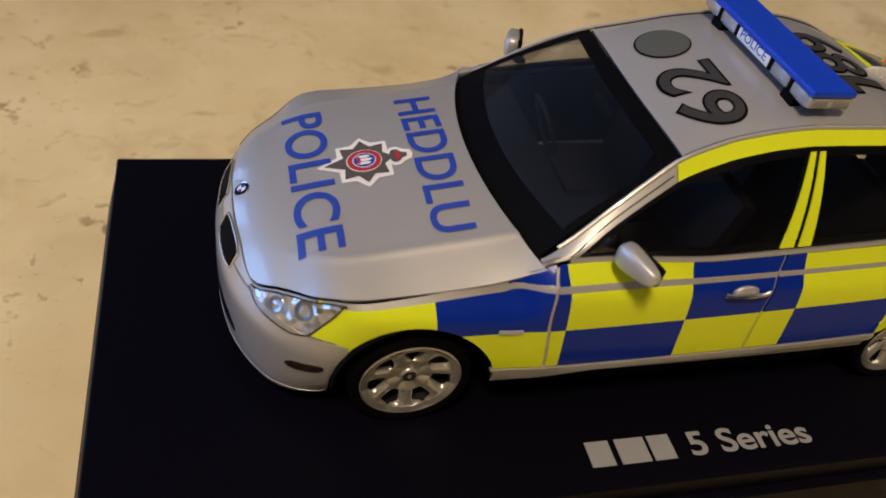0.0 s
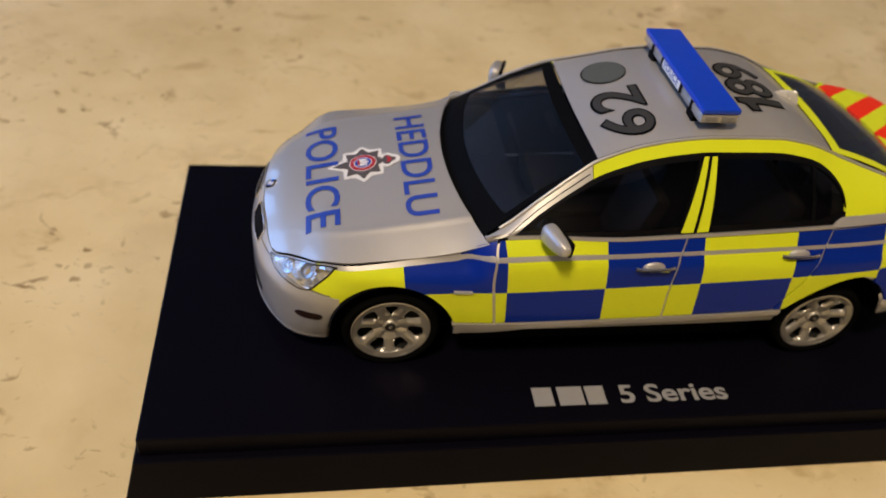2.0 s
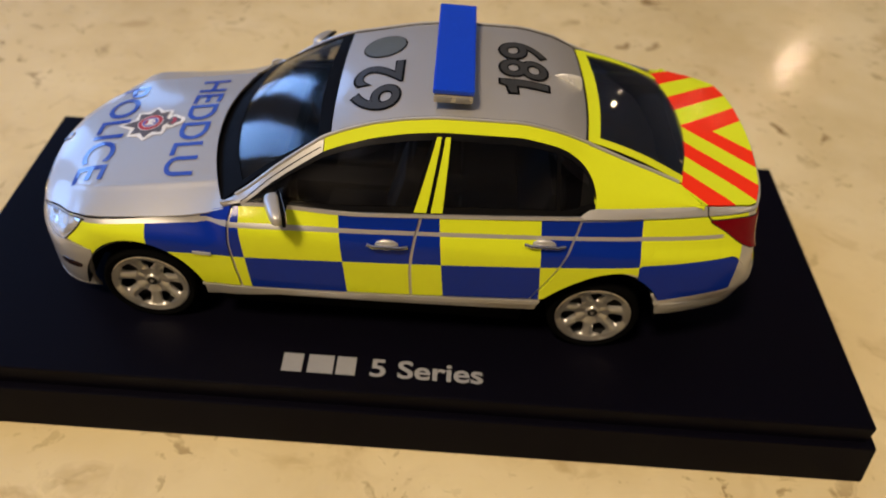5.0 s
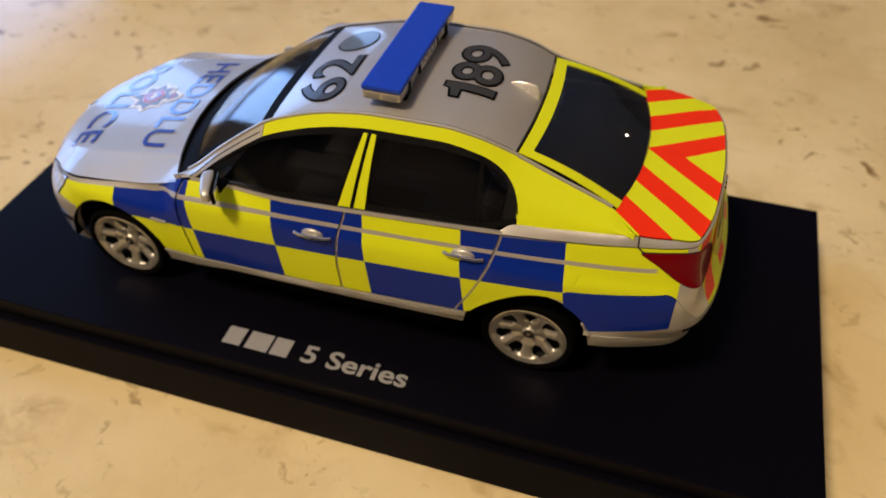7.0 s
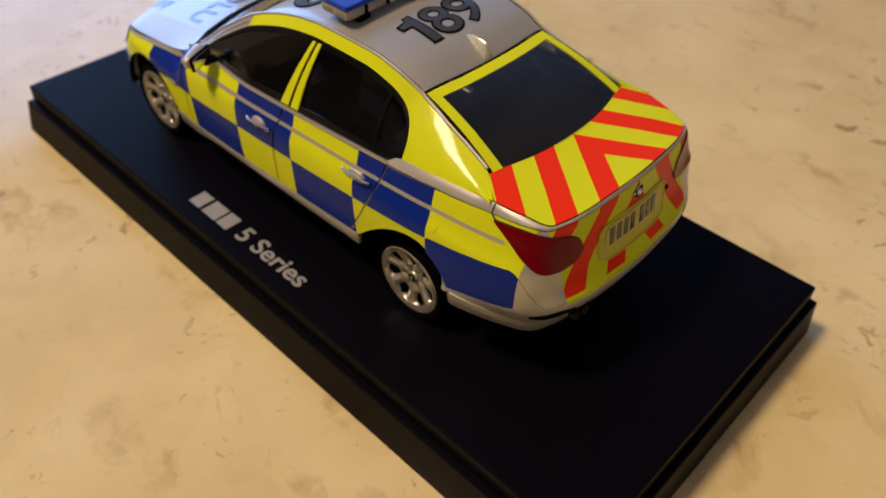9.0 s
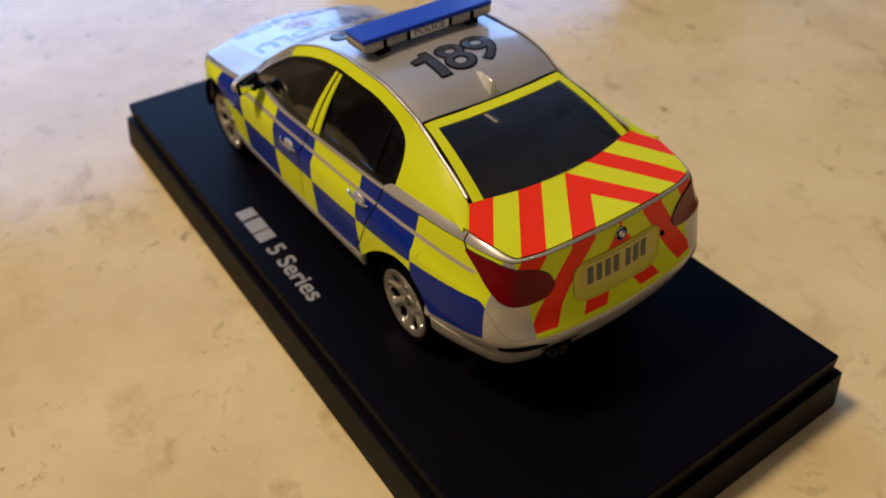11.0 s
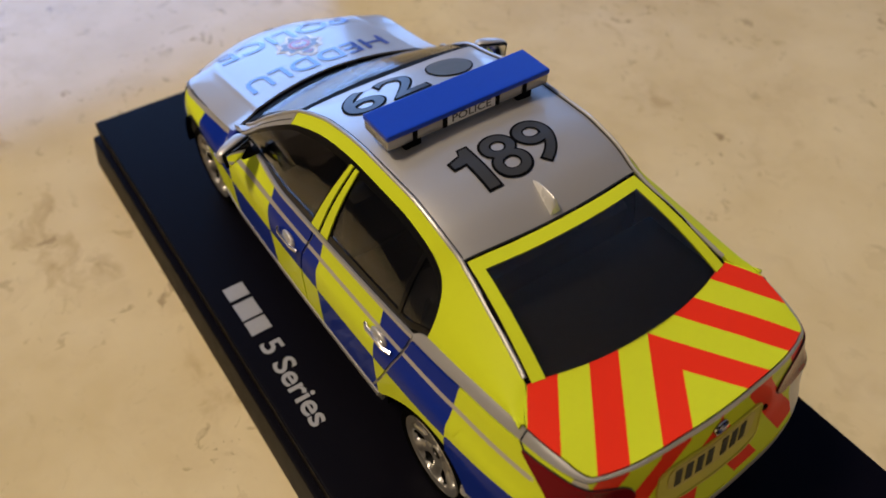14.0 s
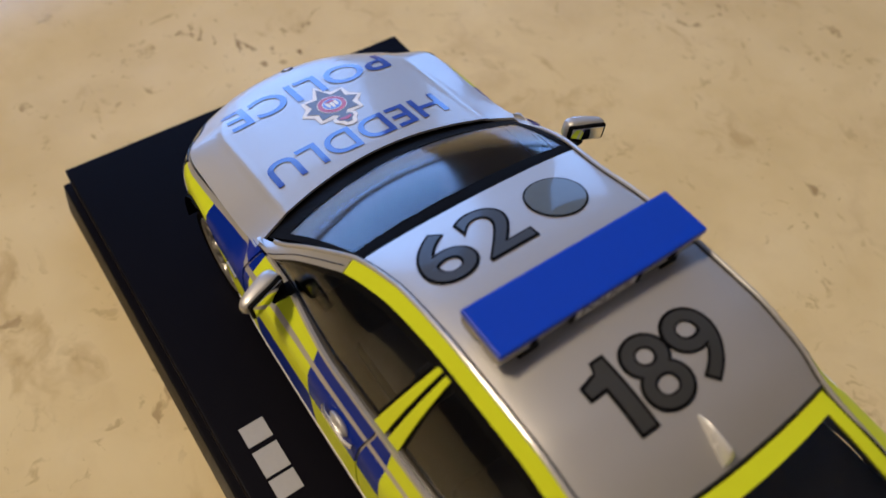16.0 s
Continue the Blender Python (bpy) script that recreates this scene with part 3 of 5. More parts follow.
def car_body():
    gap = 0.009
    tops = lambda x: top_z(s_of_x(x))
    # inner shell, seen in the joints between the panels
    xs = around(-2.2, 2.45, 120, *ARCHES)
    shell_low = lambda x: np.maximum(0.36 + 0.03 * np.asarray(x, float), arch_z(x))
    P = side_grid(xs, shell_low, lambda x: tops(x) - 0.004 - 0.014 * (x < -0.9), 14)
    both("body_shell", sheet(P, 0.02, -0.013), SILVER, car)
    # sill
    sill_low = through_points([-1.08, -0.8, -0.5, 0.0, 0.5, 1.06], [0.305, 0.340, 0.385, 0.412, 0.436, 0.460])
    xs = around(-1.079, 1.06, 40, *ARCHES)
    P = side_grid(xs, lambda x: np.minimum(np.maximum(sill_low(x), arch_z(x)), 0.445 + 0.045 * x), lambda x: 0.452 + 0.045 * x, 10)
    both("sill", sheet(P, 0.02, 0.006), SILVER, car)
    # front wing
    front_edge = through_points([0.3, 0.45, 0.6, 0.8, 0.95, 1.03, 1.1], [-0.815, -0.825, -0.848, -0.870, -0.865, -0.835, -0.80])
    low = lambda x: np.maximum(np.where(x < -1.80, 0.612 - 0.10 * (x + 1.95), 0.462 + 0.045 * x), arch_z(x))
    xs = around(-1.93, -0.83, 40, ARCHES[0])
    P = side_grid(xs, low, lambda x: tops(x) - 0.006, 14, edge1=lambda z: front_edge(z) - gap)
    both("front_wing", sheet(P), CHEQUER, car, "chequered front wing")
    # front door
    mid_edge = through_points([0.3, 0.45, 0.7, 0.9, 1.0, 1.1], [0.255, 0.25, 0.235, 0.25, 0.275, 0.29])
    belt = lambda x: belt_z(x) - 0.006
    xs = np.linspace(-0.83, 0.25, 40)
    lower = lambda x: 0.462 + 0.045 * x
    P = side_grid(xs, lower, belt, 16, lambda z: front_edge(z) + gap, lambda z: mid_edge(z) - gap)
    for d in both("door", sheet(P), CHEQUER, car, "chequered front door"):
        handle(d, 0.09, 0.875)
    # rear door
    back_edge = through_points([0.3, 0.44, 0.55, 0.70, 0.85, 1.0, 1.08, 1.2], [0.93, 0.965, 1.02, 1.10, 1.165, 1.215, 1.235, 1.255])
    xs = np.linspace(0.25, 1.1, 34)
    P = side_grid(xs, lower, belt, 16, lambda z: mid_edge(z) + gap, lambda z: back_edge(z) - gap)
    for d in both("door", sheet(P), CHEQUER, car, "chequered rear door"):
        handle(d, 1.03, 0.935)
    # rear wing: above and ahead of the wheel, back to the lamp
    seam = lambda x: 0.830 + 0.10 * (x - 1.633)
    low = lambda x: np.maximum(np.where(x > 1.60, seam(x) + gap * 0.4, 0.462 + 0.045 * x), arch_z(x))
    xs = around(1.0, 2.13, 40, ARCHES[1])
    near = lambda z: np.minimum(back_edge(z) + gap, 1.26)
    P = side_grid(xs, low, lambda x: tops(x) - 0.006, 14, edge0=near)
    both("rear_wing", sheet(P), CHEQUER, car, "chequered rear wing")
    # silver shoulder strip above the rear wing, and the black seal under the windows
    xs = np.linspace(-0.80, 1.24, 40)
    P = side_grid(xs, lambda x: belt_z(x) - 0.004, lambda x: belt_z(x) + 0.014, 3)
    both("waist_trim", sheet(P, 0.02, 0.004), SILVER, car)
    # bumpers
    s = np.concatenate([np.linspace(0, s_of_x(-2.0), 26), np.linspace(s_of_x(-1.99), s_of_x(-1.765), 16)])
    x = np.interp(s, LINE_S, LINE[:, 0])
    z_hi = 0.60 - 0.10 * (x + 1.95)
    z_hi = np.minimum(z_hi, 0.615)
    z_lo = np.maximum(0.15, np.minimum(arch_z(x), z_hi - 0.004))
    P = np.array([skin(s, z_lo + v * (z_hi - z_lo)) for v in np.linspace(0, 1, 14)])
    both("front_bumper", sheet(P, 0.02, 0.004), SILVER, car)
    # nose between bumper and bonnet
    s = np.linspace(0, s_of_x(-1.94), 34)
    t = top_z(s)
    P = np.array([skin(s, 0.622 + v * (t - 0.006 - 0.622)) for v in np.linspace(0, 1, 8)])
    both("nose_panel", sheet(P, 0.02), SILVER, car)
    xb = around(1.64, 2.3, 24, ARCHES[1])
    s = np.concatenate([s_of_x(xb), np.linspace(s_of_x(2.31), 1, 24)])
    x = np.interp(s, LINE_S, LINE[:, 0])
    z_hi = np.where(x < 2.2, seam(x) - gap * 0.4, seam(2.2) - gap * 0.4 - (seam(2.2) - 0.66) * ease(2.2, 2.42, x))
    z_lo = np.minimum(np.maximum(0.49, arch_z(x)), z_hi - 0.004)
    P = np.array([skin(s, z_lo + v * (z_hi - z_lo)) for v in np.linspace(0, 1, 14)])
    both("rear_bumper", sheet(P, 0.02, 0.002), BUMPER, car, "rear bumper with blue and striped vinyl")
    # skirt below the bumper, upright, broken by the exhaust on the near side
    s = np.linspace(s_of_x(1.78), 1, 90)
    line = skin(s, 0.500)
    low = np.maximum(0.405, arch_z(line[:, 0]))

    def skirt(keep):
        P = np.repeat(line[keep][None], 5, 0)
        for k, v in enumerate(np.linspace(0, 1, 5)):
            P[k, :, 2] = low[keep] + v * (0.512 - low[keep])
            P[k, :, :2] *= 0.986 + 0.014 * v + 0.004 * math.sin(v * math.pi)
        return sheet(P, 0.02, 0.006)

    part("rear_skirt", skirt(line[:, 1] < -0.545), SILVER, car)
    part("rear_skirt", skirt(line[:, 1] > -0.320), SILVER, car)
    part("rear_skirt", flip(skirt(line[:, 1] < 9)), SILVER, car)
    # tail panel
    s = np.linspace(s_of_x(2.12), 1, 44)
    x = np.interp(s, LINE_S, LINE[:, 0])
    z_lo = np.where(x < 2.2, seam(x) + gap * 0.4, seam(2.2) - (seam(2.2) - 0.66) * ease(2.2, 2.42, x))
    t = top_z(s)
    P = np.array([skin(s, z_lo + v * (t - 0.008 - z_lo)) for v in np.linspace(0, 1, 12)])
    both("tail_panel", sheet(P, 0.02), TAIL, car, "striped tail panel")


def handle(door, x, z):
    """A pull handle: an oval cup and a bar."""
    p = skin(s_of_x(x), z)
    flipped = max(v.co.y for v in door.data.vertices) > 0.5
    cup = bmesh.new()
    bmesh.ops.create_uvsphere(cup, u_segments=20, v_segments=10, radius=1)
    moved(cup, Matrix.Translation((p[0], p[1] - 0.002, p[2])) @ Matrix.Diagonal((0.072, 0.022, 0.040, 1)))
    bar = tube([(p[0] - 0.115, p[1] - 0.012, p[2] - 0.002), (p[0] - 0.08, p[1] - 0.028, p[2]), (p[0] + 0.08, p[1] - 0.028, p[2] + 0.002), (p[0] + 0.125, p[1] - 0.012, p[2] + 0.002)], 0.013, 8)
    bm = bmesh.new()
    me = bpy.data.meshes.new("handle")
    me.from_pydata([tuple(v) for v in bar[0]], [], bar[1])
    bm.from_mesh(me)
    bpy.data.meshes.remove(me)
    for src in (cup, bm):
        if flipped:
            for v in src.verts:
                v.co.y = -v.co.y
            bmesh.ops.reverse_faces(src, faces=src.faces[:])
    part("handle", bm, CHROME, door, "silver pull handle")
    part("handle_cup", cup, SILVER, door)


def two_tone(name, border, along, corner):
    """Chevron vinyl above a height on the tail; chequer blue ahead of the corner; bare paint elsewhere."""
    m = Nodes(name, VINYL_ROUGH, 0.0, 0.02, 0.06)
    worn(m, 5.0)
    vec, x, y, z = m.place()
    film_gloss(m, vec)
    down = m.math("MAXIMUM", m.math("SUBTRACT", 1.13, z), 0.0)
    run = m.math("MULTIPLY_ADD", down, 0.87, m.math("MINIMUM", x, 2.40))
    q = m.math("SUBTRACT", m.math("ABSOLUTE", y), m.math("MULTIPLY", run, 0.755))
    f = m.math("FRACT", m.math("DIVIDE", m.math("ADD", q, 1.62 + 3.52), 0.352))
    red = m.math("MULTIPLY", m.math("LESS_THAN", f, 0.485), m.math("GREATER_THAN", z, 0.680))
    col = m.mix(red, YELLOW_C, RED_C)
    reach = m.math("MULTIPLY_ADD", m.math("GREATER_THAN", z, 0.93), border - 0.625, 0.625)
    wide = m.math("LESS_THAN", m.math("ABSOLUTE", y), reach)
    high = m.math("GREATER_THAN", z, along)
    striped = m.math("MULTIPLY", wide, high)
    ahead = m.math("MULTIPLY", m.math("LESS_THAN", x, 2.245), m.math("GREATER_THAN", z, m.math("MULTIPLY_ADD", x, 0.20, 0.178)))
    col = m.mix(ahead, col, corner)
    bare = m.math("SUBTRACT", 1.0, m.math("MAXIMUM", striped, ahead))
    paint_or_vinyl(m, bare, col)
    return m.mat


BUMPER = two_tone("bumper_finish", 0.625, 0.645, BLUE_C)
TAIL = two_tone("tail_finish", 0.68, 0.5, YELLOW_C)
car_body()


LID_X, LID_Y = [1.78, 1.82, 1.88, 1.95, 2.0], [0.622, 0.640, 0.690, 0.738, 0.80]


def cabin_foot(x):
    """Where the cabin's side meets the body: y and z."""
    x = np.asarray(x, float)
    lift = ease(1.12, 1.32, x)
    p = skin(s_of_x(x), belt_z(x))
    return p[..., 1] + 0.012 + 0.030 * lift, belt_z(x) + 0.048 * lift


def deck_lids():
    """Bonnet and boot lid: sheets trimmed in plan, shaped by the height fields."""
    # bonnet
    rows, cols = 40, 121
    P = np.zeros((rows, cols, 3))
    for i, w in enumerate(np.linspace(0, 1, rows)):
        for j, u in enumerate(np.linspace(-1, 1, cols)):
            y0 = abs(u) * 0.50
            xf = np.interp(y0, EDGE_Y, EDGE_X) + 0.008
            xs = np.interp(0.50, EDGE_Y, EDGE_X) + 0.008
            xc = -1.085 + 0.185 * abs(u) ** 2.0
            x = xf + (xc - xf) * w
            xe = xs + (-0.90 - xs) * w
            y = u * (np.interp(xe, EDGE_X, EDGE_Y) - 0.007)
            P[i, j] = (x, y, hood_z(x, y))
    part("bonnet", sheet(P, 0.014, 0.006), SILVER, car, "silver bonnet with blue lettering")
    # boot lid
    rows, cols = 26, 41
    P = np.zeros((rows, cols, 3))
    for i, w in enumerate(np.linspace(0, 1, rows)):
        for j, u in enumerate(np.linspace(-1, 1, cols)):
            xf = 1.915 - 0.115 * abs(u) ** 2.4
            xr = np.interp(-abs(u) * 0.60, REAR_IN[:, 1], REAR_IN[:, 0]) - 0.006
            xe = 1.80 + (np.interp(-0.60, REAR_IN[:, 1], REAR_IN[:, 0]) - 0.006 - 1.80) * w
            half = min(np.interp(xe, LID_X, LID_Y), -np.interp(xe, REAR_IN[:, 0], REAR_IN[:, 1]) - 0.006)
            if w > 0.999:
                half = 0.60
            x, y = xf + (xr - xf) * w, u * half
            P[i, j] = (x, y, boot_z(x, y))
    part("boot_lid", sheet(P, 0.014, 0.008), CHEVRON, car, "boot lid with red and yellow chevrons")
    # silver shoulders beside the boot lid
    P = np.zeros((6, len(rear_s), 3))
    for k in range(len(rear_s)):
        foot = cabin_foot(REAR[k, 0])
        t = ease(1.86, 1.98, REAR[k, 0])
        inner = np.array([REAR[k, 0], foot[0], foot[1]]) * (1 - t) + REAR_IN[k] * t
        inner = REAR[k] + (inner - REAR[k]) * (0.2 + 0.8 * ease(1.19, 1.27, REAR[k, 0]))
        for v in range(6):
            w = v / 5
            P[v, k] = REAR[k] + (inner - REAR[k]) * w
            P[v, k, 2] += 0.004 * math.sin(w * math.pi) * ease(1.25, 1.7, REAR[k, 0])
    both("shoulder", sheet(P, 0.014, 0.002), SILVER, car)
    # the wing's joint, from the boot lid's corner down to the tail lamp
    k = int(np.argmin(np.abs(REAR[:, 0] - 1.985)))
    drop = [skin(rear_s[k] + (0.812 - rear_s[k]) * w, REAR[k, 2] + (1.085 - REAR[k, 2]) * w) for w in np.linspace(0.1, 1, 6)]
    line = [P[v, k] + (0, 0, 0.003) for v in range(5, -1, -1)] + [q + (0, -0.002, 0) for q in drop]
    both("wing_joint", tube(line, 0.005, 6), DARK_METAL, car)


deck_lids()

# rails that bound the roof and the screens: near side, nose to tail
RX = [-0.94, -0.8, -0.6, -0.4, -0.298, -0.1, 0.0, 0.2, 0.4, 0.8, 1.0, 1.1, 1.2, 1.5, 1.7, 1.82, 1.88, 1.95]
rail_y = through_points(RX, [-0.790, -0.755, -0.705, -0.645, -0.612, -0.578, -0.570, -0.570, -0.570, -0.570, -0.570, -0.568, -0.560, -0.590, -0.617, -0.640, -0.690, -0.740])
rail_z = through_points(RX, [0.960, 1.030, 1.187, 1.322, 1.378, 1.442, 1.470, 1.512, 1.533, 1.537, 1.508, 1.480, 1.440, 1.342, 1.282, 1.243, 1.205, 1.178])
roof_mid = through_points([-0.35, -0.27, -0.1, 0.2, 0.5, 0.8, 1.05, 1.2, 1.3], [1.370, 1.410, 1.480, 1.550, 1.572, 1.572, 1.535, 1.475, 1.410])


def rail(x):
    return np.array([x, float(rail_y(x)), float(rail_z(x))])


def cabin_side(x, v):
    """The cabin's side: v from 0 at the belt to 1 at the rail."""
    x, v = np.broadcast_arrays(np.asarray(x, float), np.asarray(v, float))
    yb, zb = cabin_foot(x)
    zb = np.minimum(zb, rail_z(x) - 0.002)
    yr = np.maximum(rail_y(x), yb)
    zr = rail_z(x)
    bulge = 0.030 * np.sin(math.pi * v)
    return np.stack([x, yb + (yr - yb) * v - bulge, zb + (zr - zb) * v], -1)


def pane_top(x):
    """The upper edge of the side glass as a share of the cabin's height."""
    x = np.asarray(x, float)
    h = np.maximum(rail_z(x) - belt_z(x), 0.02)
    band = 0.060 - 0.012 * (1 - ease(-0.75, -0.3, x))
    v = 1 - band / h
    tail = np.maximum(0, 1 - (np.maximum(x - 0.95, 0) / 0.358) ** 4.5) ** 0.45
    front = ease(-0.86, -0.78, x)
    return np.clip(v, 0, 1) * tail * front


def cabin():
    xs = around(-0.92, 1.948, 90, (0.95, 0.358))

    def frame_strip(name, x0, x1, material, label=""):
        x = np.array([x0] + [v for v in xs if x0 < v < x1] + [x1])
        lo = pane_top(x)
        P = np.array([cabin_side(x, lo + (1 - lo) * w) for w in np.linspace(0, 1, 7)])
        both(name, sheet(P, 0.02), material, car, label)

    frame_strip("windscreen_pillar", -0.92, -0.315, SILVER)
    # the joint between pillar and door frame
    x = np.linspace(-0.80, -0.33, 14)
    lo = pane_top(x)
    both("pillar_joint", tube(cabin_side(x, lo + (1 - lo) * 0.45), 0.0035, 6), DARK_METAL, car)
    frame_strip("roof_rail", -0.31, 1.2, YELLOW, "yellow vinyl along the roof rail")
    frame_strip("rear_pillar", 1.2, 1.948, YELLOW, "yellow vinyl on the rear pillar")
    # side glass with its black surround
    x = around(-0.84, 1.307, 70, (0.95, 0.358))
    for x0, x1 in ((-0.80, 0.30), (0.34, 1.307)):
        xx = np.array([x0] + [v for v in x if x0 < v < x1] + [x1])
        h = pane_top(xx)
        P = np.array([cabin_side(xx, 0.09 + np.maximum(h - 0.09 - 0.05, 0.001) * w) for w in np.linspace(0, 1, 9)])
        both("side_window", sheet(P, 0.004, -0.010), GLAZING, car, "dark tinted side window")
    xx = x
    P = np.array([cabin_side(xx, 0.005 + np.minimum(0.10, pane_top(xx)) * w) for w in np.linspace(0, 1, 4)])
    both("window_seal", sheet(P, 0.02, -0.003), GLOSS_BLACK, car)
    h = pane_top(xx)
    P = np.array([cabin_side(xx, np.maximum(h - 0.07, 0) + np.minimum(0.07, h) * w) for w in np.linspace(0, 1, 4)])
    both("window_seal", sheet(P, 0.02, -0.003), GLOSS_BLACK, car)
    # pillar between the doors: black, with two yellow strips
    for name, mat, a, b, lo, hi, lift in (("centre_pillar", BLACK, (0.215, 0.325), (0.425, 0.425), 0.0, 0.985, -0.004),
                                          ("pillar_strip", YELLOW, (0.238, 0.345), (0.312, 0.372), 0.045, 0.955, 0.004),
                                          ("pillar_strip", YELLOW, (0.338, 0.395), (0.408, 0.424), 0.045, 0.955, 0.004)):
        rows = []
        for w in np.linspace(0, 1, 9):
            v = lo + (hi - lo) * w
            x0, x1 = a[0] + (a[1] - a[0]) * w, b[0] + (b[1] - b[0]) * w
            x = np.linspace(x0, x1, 5)
            rows.append(cabin_side(x, v * pane_top(np.full(5, 0.35))))
        both(name, sheet(np.array(rows), 0.012, lift), mat, car)
    # division of the rear side window
    rows = []
    for w in np.linspace(0, 1, 7):
        x = np.linspace(1.075 - 0.03 * w, 1.10 - 0.03 * w, 3)
        rows.append(cabin_side(x, 0.05 + (pane_top(np.full(3, 1.07)) - 0.06) * w))
    both("window_bar", sheet(np.array(rows), 0.012, -0.002), GLOSS_BLACK, car)

    # roof
    rows, cols = 40, 41
    P = np.zeros((rows, cols, 3))
    for i, w in enumerate(np.linspace(0, 1, rows)):
        for j, u in enumerate(np.linspace(-1, 1, cols)):
            x = (-0.275 - 0.02 * (1 - u * u)) + ((1.215 + 0.035 * (1 - u * u)) - (-0.275 - 0.02 * (1 - u * u))) * w
            P[i, j] = roof_point(x, u)
    part("headliner", sheet(P, 0.006, -0.026), CABIN, car)
    part("roof", sheet(P, 0.02, 0.0), SILVER, car, "silver roof with dark numerals")
    line = [rail(x) + (0, 0.006, 0.006) for x in np.linspace(-0.84, 1.24, 60)]
    both("roof_gutter", tube(line, 0.011, 8), SILVER, car)
    line = [rail(x) + (0, 0.004, 0.002) for x in np.linspace(1.24, 1.80, 24)]
    both("rear_screen_trim", tube(line, 0.012, 8), SILVER, car)
    line = [rail(x) + (0, 0.021, 0.007) for x in np.linspace(-0.27, 1.21, 50)]
    both("gutter_seam", tube(line, 0.0032, 6), DARK_METAL, car)

    xs = np.linspace(-0.78, 1.0, 30)
    P = side_grid(xs, lambda x: 0.40 + 0.04 * x, lambda x: belt_z(x) - 0.02, 5)
    both("door_trim", sheet(P, 0.006, -0.040), CABIN, car)
    xs = np.linspace(1.22, 1.80, 24)
    P = np.array([cabin_side(xs, np.full(24, w)) for w in np.linspace(0.05, 0.92, 6)])
    both("pillar_lining", sheet(P, 0.006, -0.026), CABIN, car)
    groove = [rail(x) + (0, -0.010, -0.020) for x in np.linspace(-0.86, -0.31, 24)]
    both("pillar_groove", tube(groove, 0.006, 6), BLACK, car)

    # windscreen and its black band
    def screen(u, w):
        xb, xt = -1.075 + 0.17 * u * u, -0.285 - 0.02 * (1 - u * u)
        zb, zt = 0.985 - 0.012 * u * u, roof_point(xt, u)[2] - 0.004
        yb, yt = 0.755 * u, -rail_y(-0.30) * u * 0.985
        x, y, z = xb + (xt - xb) * w, yb + (yt - yb) * w, zb + (zt - zb) * w
        bow = 0.035 * math.sin(math.pi * w) * (1 - 0.4 * u * u)
        return (x - bow * 0.5, y, z + bow)

    grid = lambda u0, u1, w0, w1, n, m: np.array([[screen(u, w) for u in np.linspace(u0, u1, n)] for w in np.linspace(w0, w1, m)])
    part("windscreen", sheet(grid(-0.950, 0.950, 0.19, 0.90, 31, 17), 0.004, -0.003), SCREEN, car, "tinted windscreen")
    part("screen_band", sheet(grid(-1, 1, -0.03, 0.19, 31, 6), 0.012, 0.0), BLACK, car)
    part("screen_band", sheet(grid(-1, 1, 0.90, 1.0, 31, 4), 0.012, 0.0), BLACK, car)
    both("screen_band", sheet(grid(-1, -0.950, 0.19, 0.90, 4, 17), 0.012, 0.0), BLACK, car)

    # rear screen with its yellow border
    def back(u, w):
        xt, xb = 1.225 + 0.035 * (1 - u * u), 1.825 + 0.10 * (1 - u * u) ** 1.2
        zt, zb = roof_point(min(xt, 1.25), u)[2] - 0.004, boot_z(1.86, 0.6 * u) + 0.012 - 0.004 * (1 - u * u)
        yt, yb = 0.548 * u, 0.632 * u
        bow = 0.030 * math.sin(math.pi * w) * (1 - 0.3 * u * u)
        return (xt + (xb - xt) * w + bow * 0.3, yt + (yb - yt) * w, zt + (zb - zt) * w + bow)

    grid = lambda u0, u1, w0, w1, n, m: np.array([[back(u, w) for u in np.linspace(u0, u1, n)] for w in np.linspace(w0, w1, m)])
    part("rear_screen", sheet(grid(-0.865, 0.865, 0.115, 1.0, 31, 17), 0.004, 0.0), GLAZING, car, "dark tinted rear screen")
    part("screen_border", sheet(grid(-0.965, 0.965, 0.012, 0.12, 31, 4), 0.012, 0.002), YELLOW, car, "yellow vinyl border")
    both("screen_border", sheet(grid(-0.962, -0.860, 0.105, 1.0, 4, 17), 0.012, 0.002), YELLOW, car)
    both("screen_gap", sheet(grid(-1.0, -0.955, 0.02, 1.0, 3, 17), 0.010, -0.003), BLACK, car)
    seam = [roof_point(1.221 + 0.035 * (1 - u * u), u) + (0, 0, 0.001) for u in np.linspace(-0.985, 0.985, 33)]
    part("roof_seam", tube(seam, 0.0045, 6), DARK_METAL, car)


def roof_point(x, u):
    """A point of the roof: u from -1 to 1 across."""
    yr, zr = -float(rail_y(x)) - 0.006, float(rail_z(x))
    zc = float(roof_mid(x))
    r = abs(u)
    return np.array((x, u * yr, zc - (zc - zr) * (0.62 * r**2.2 + 0.38 * r**7)))


def roof_z(x, y):
    return roof_point(float(x), float(y) / (-float(rail_y(x)) - 0.006))[2]


cabin()


AXLE_Z = 0.302     # wheel centres above the plinth

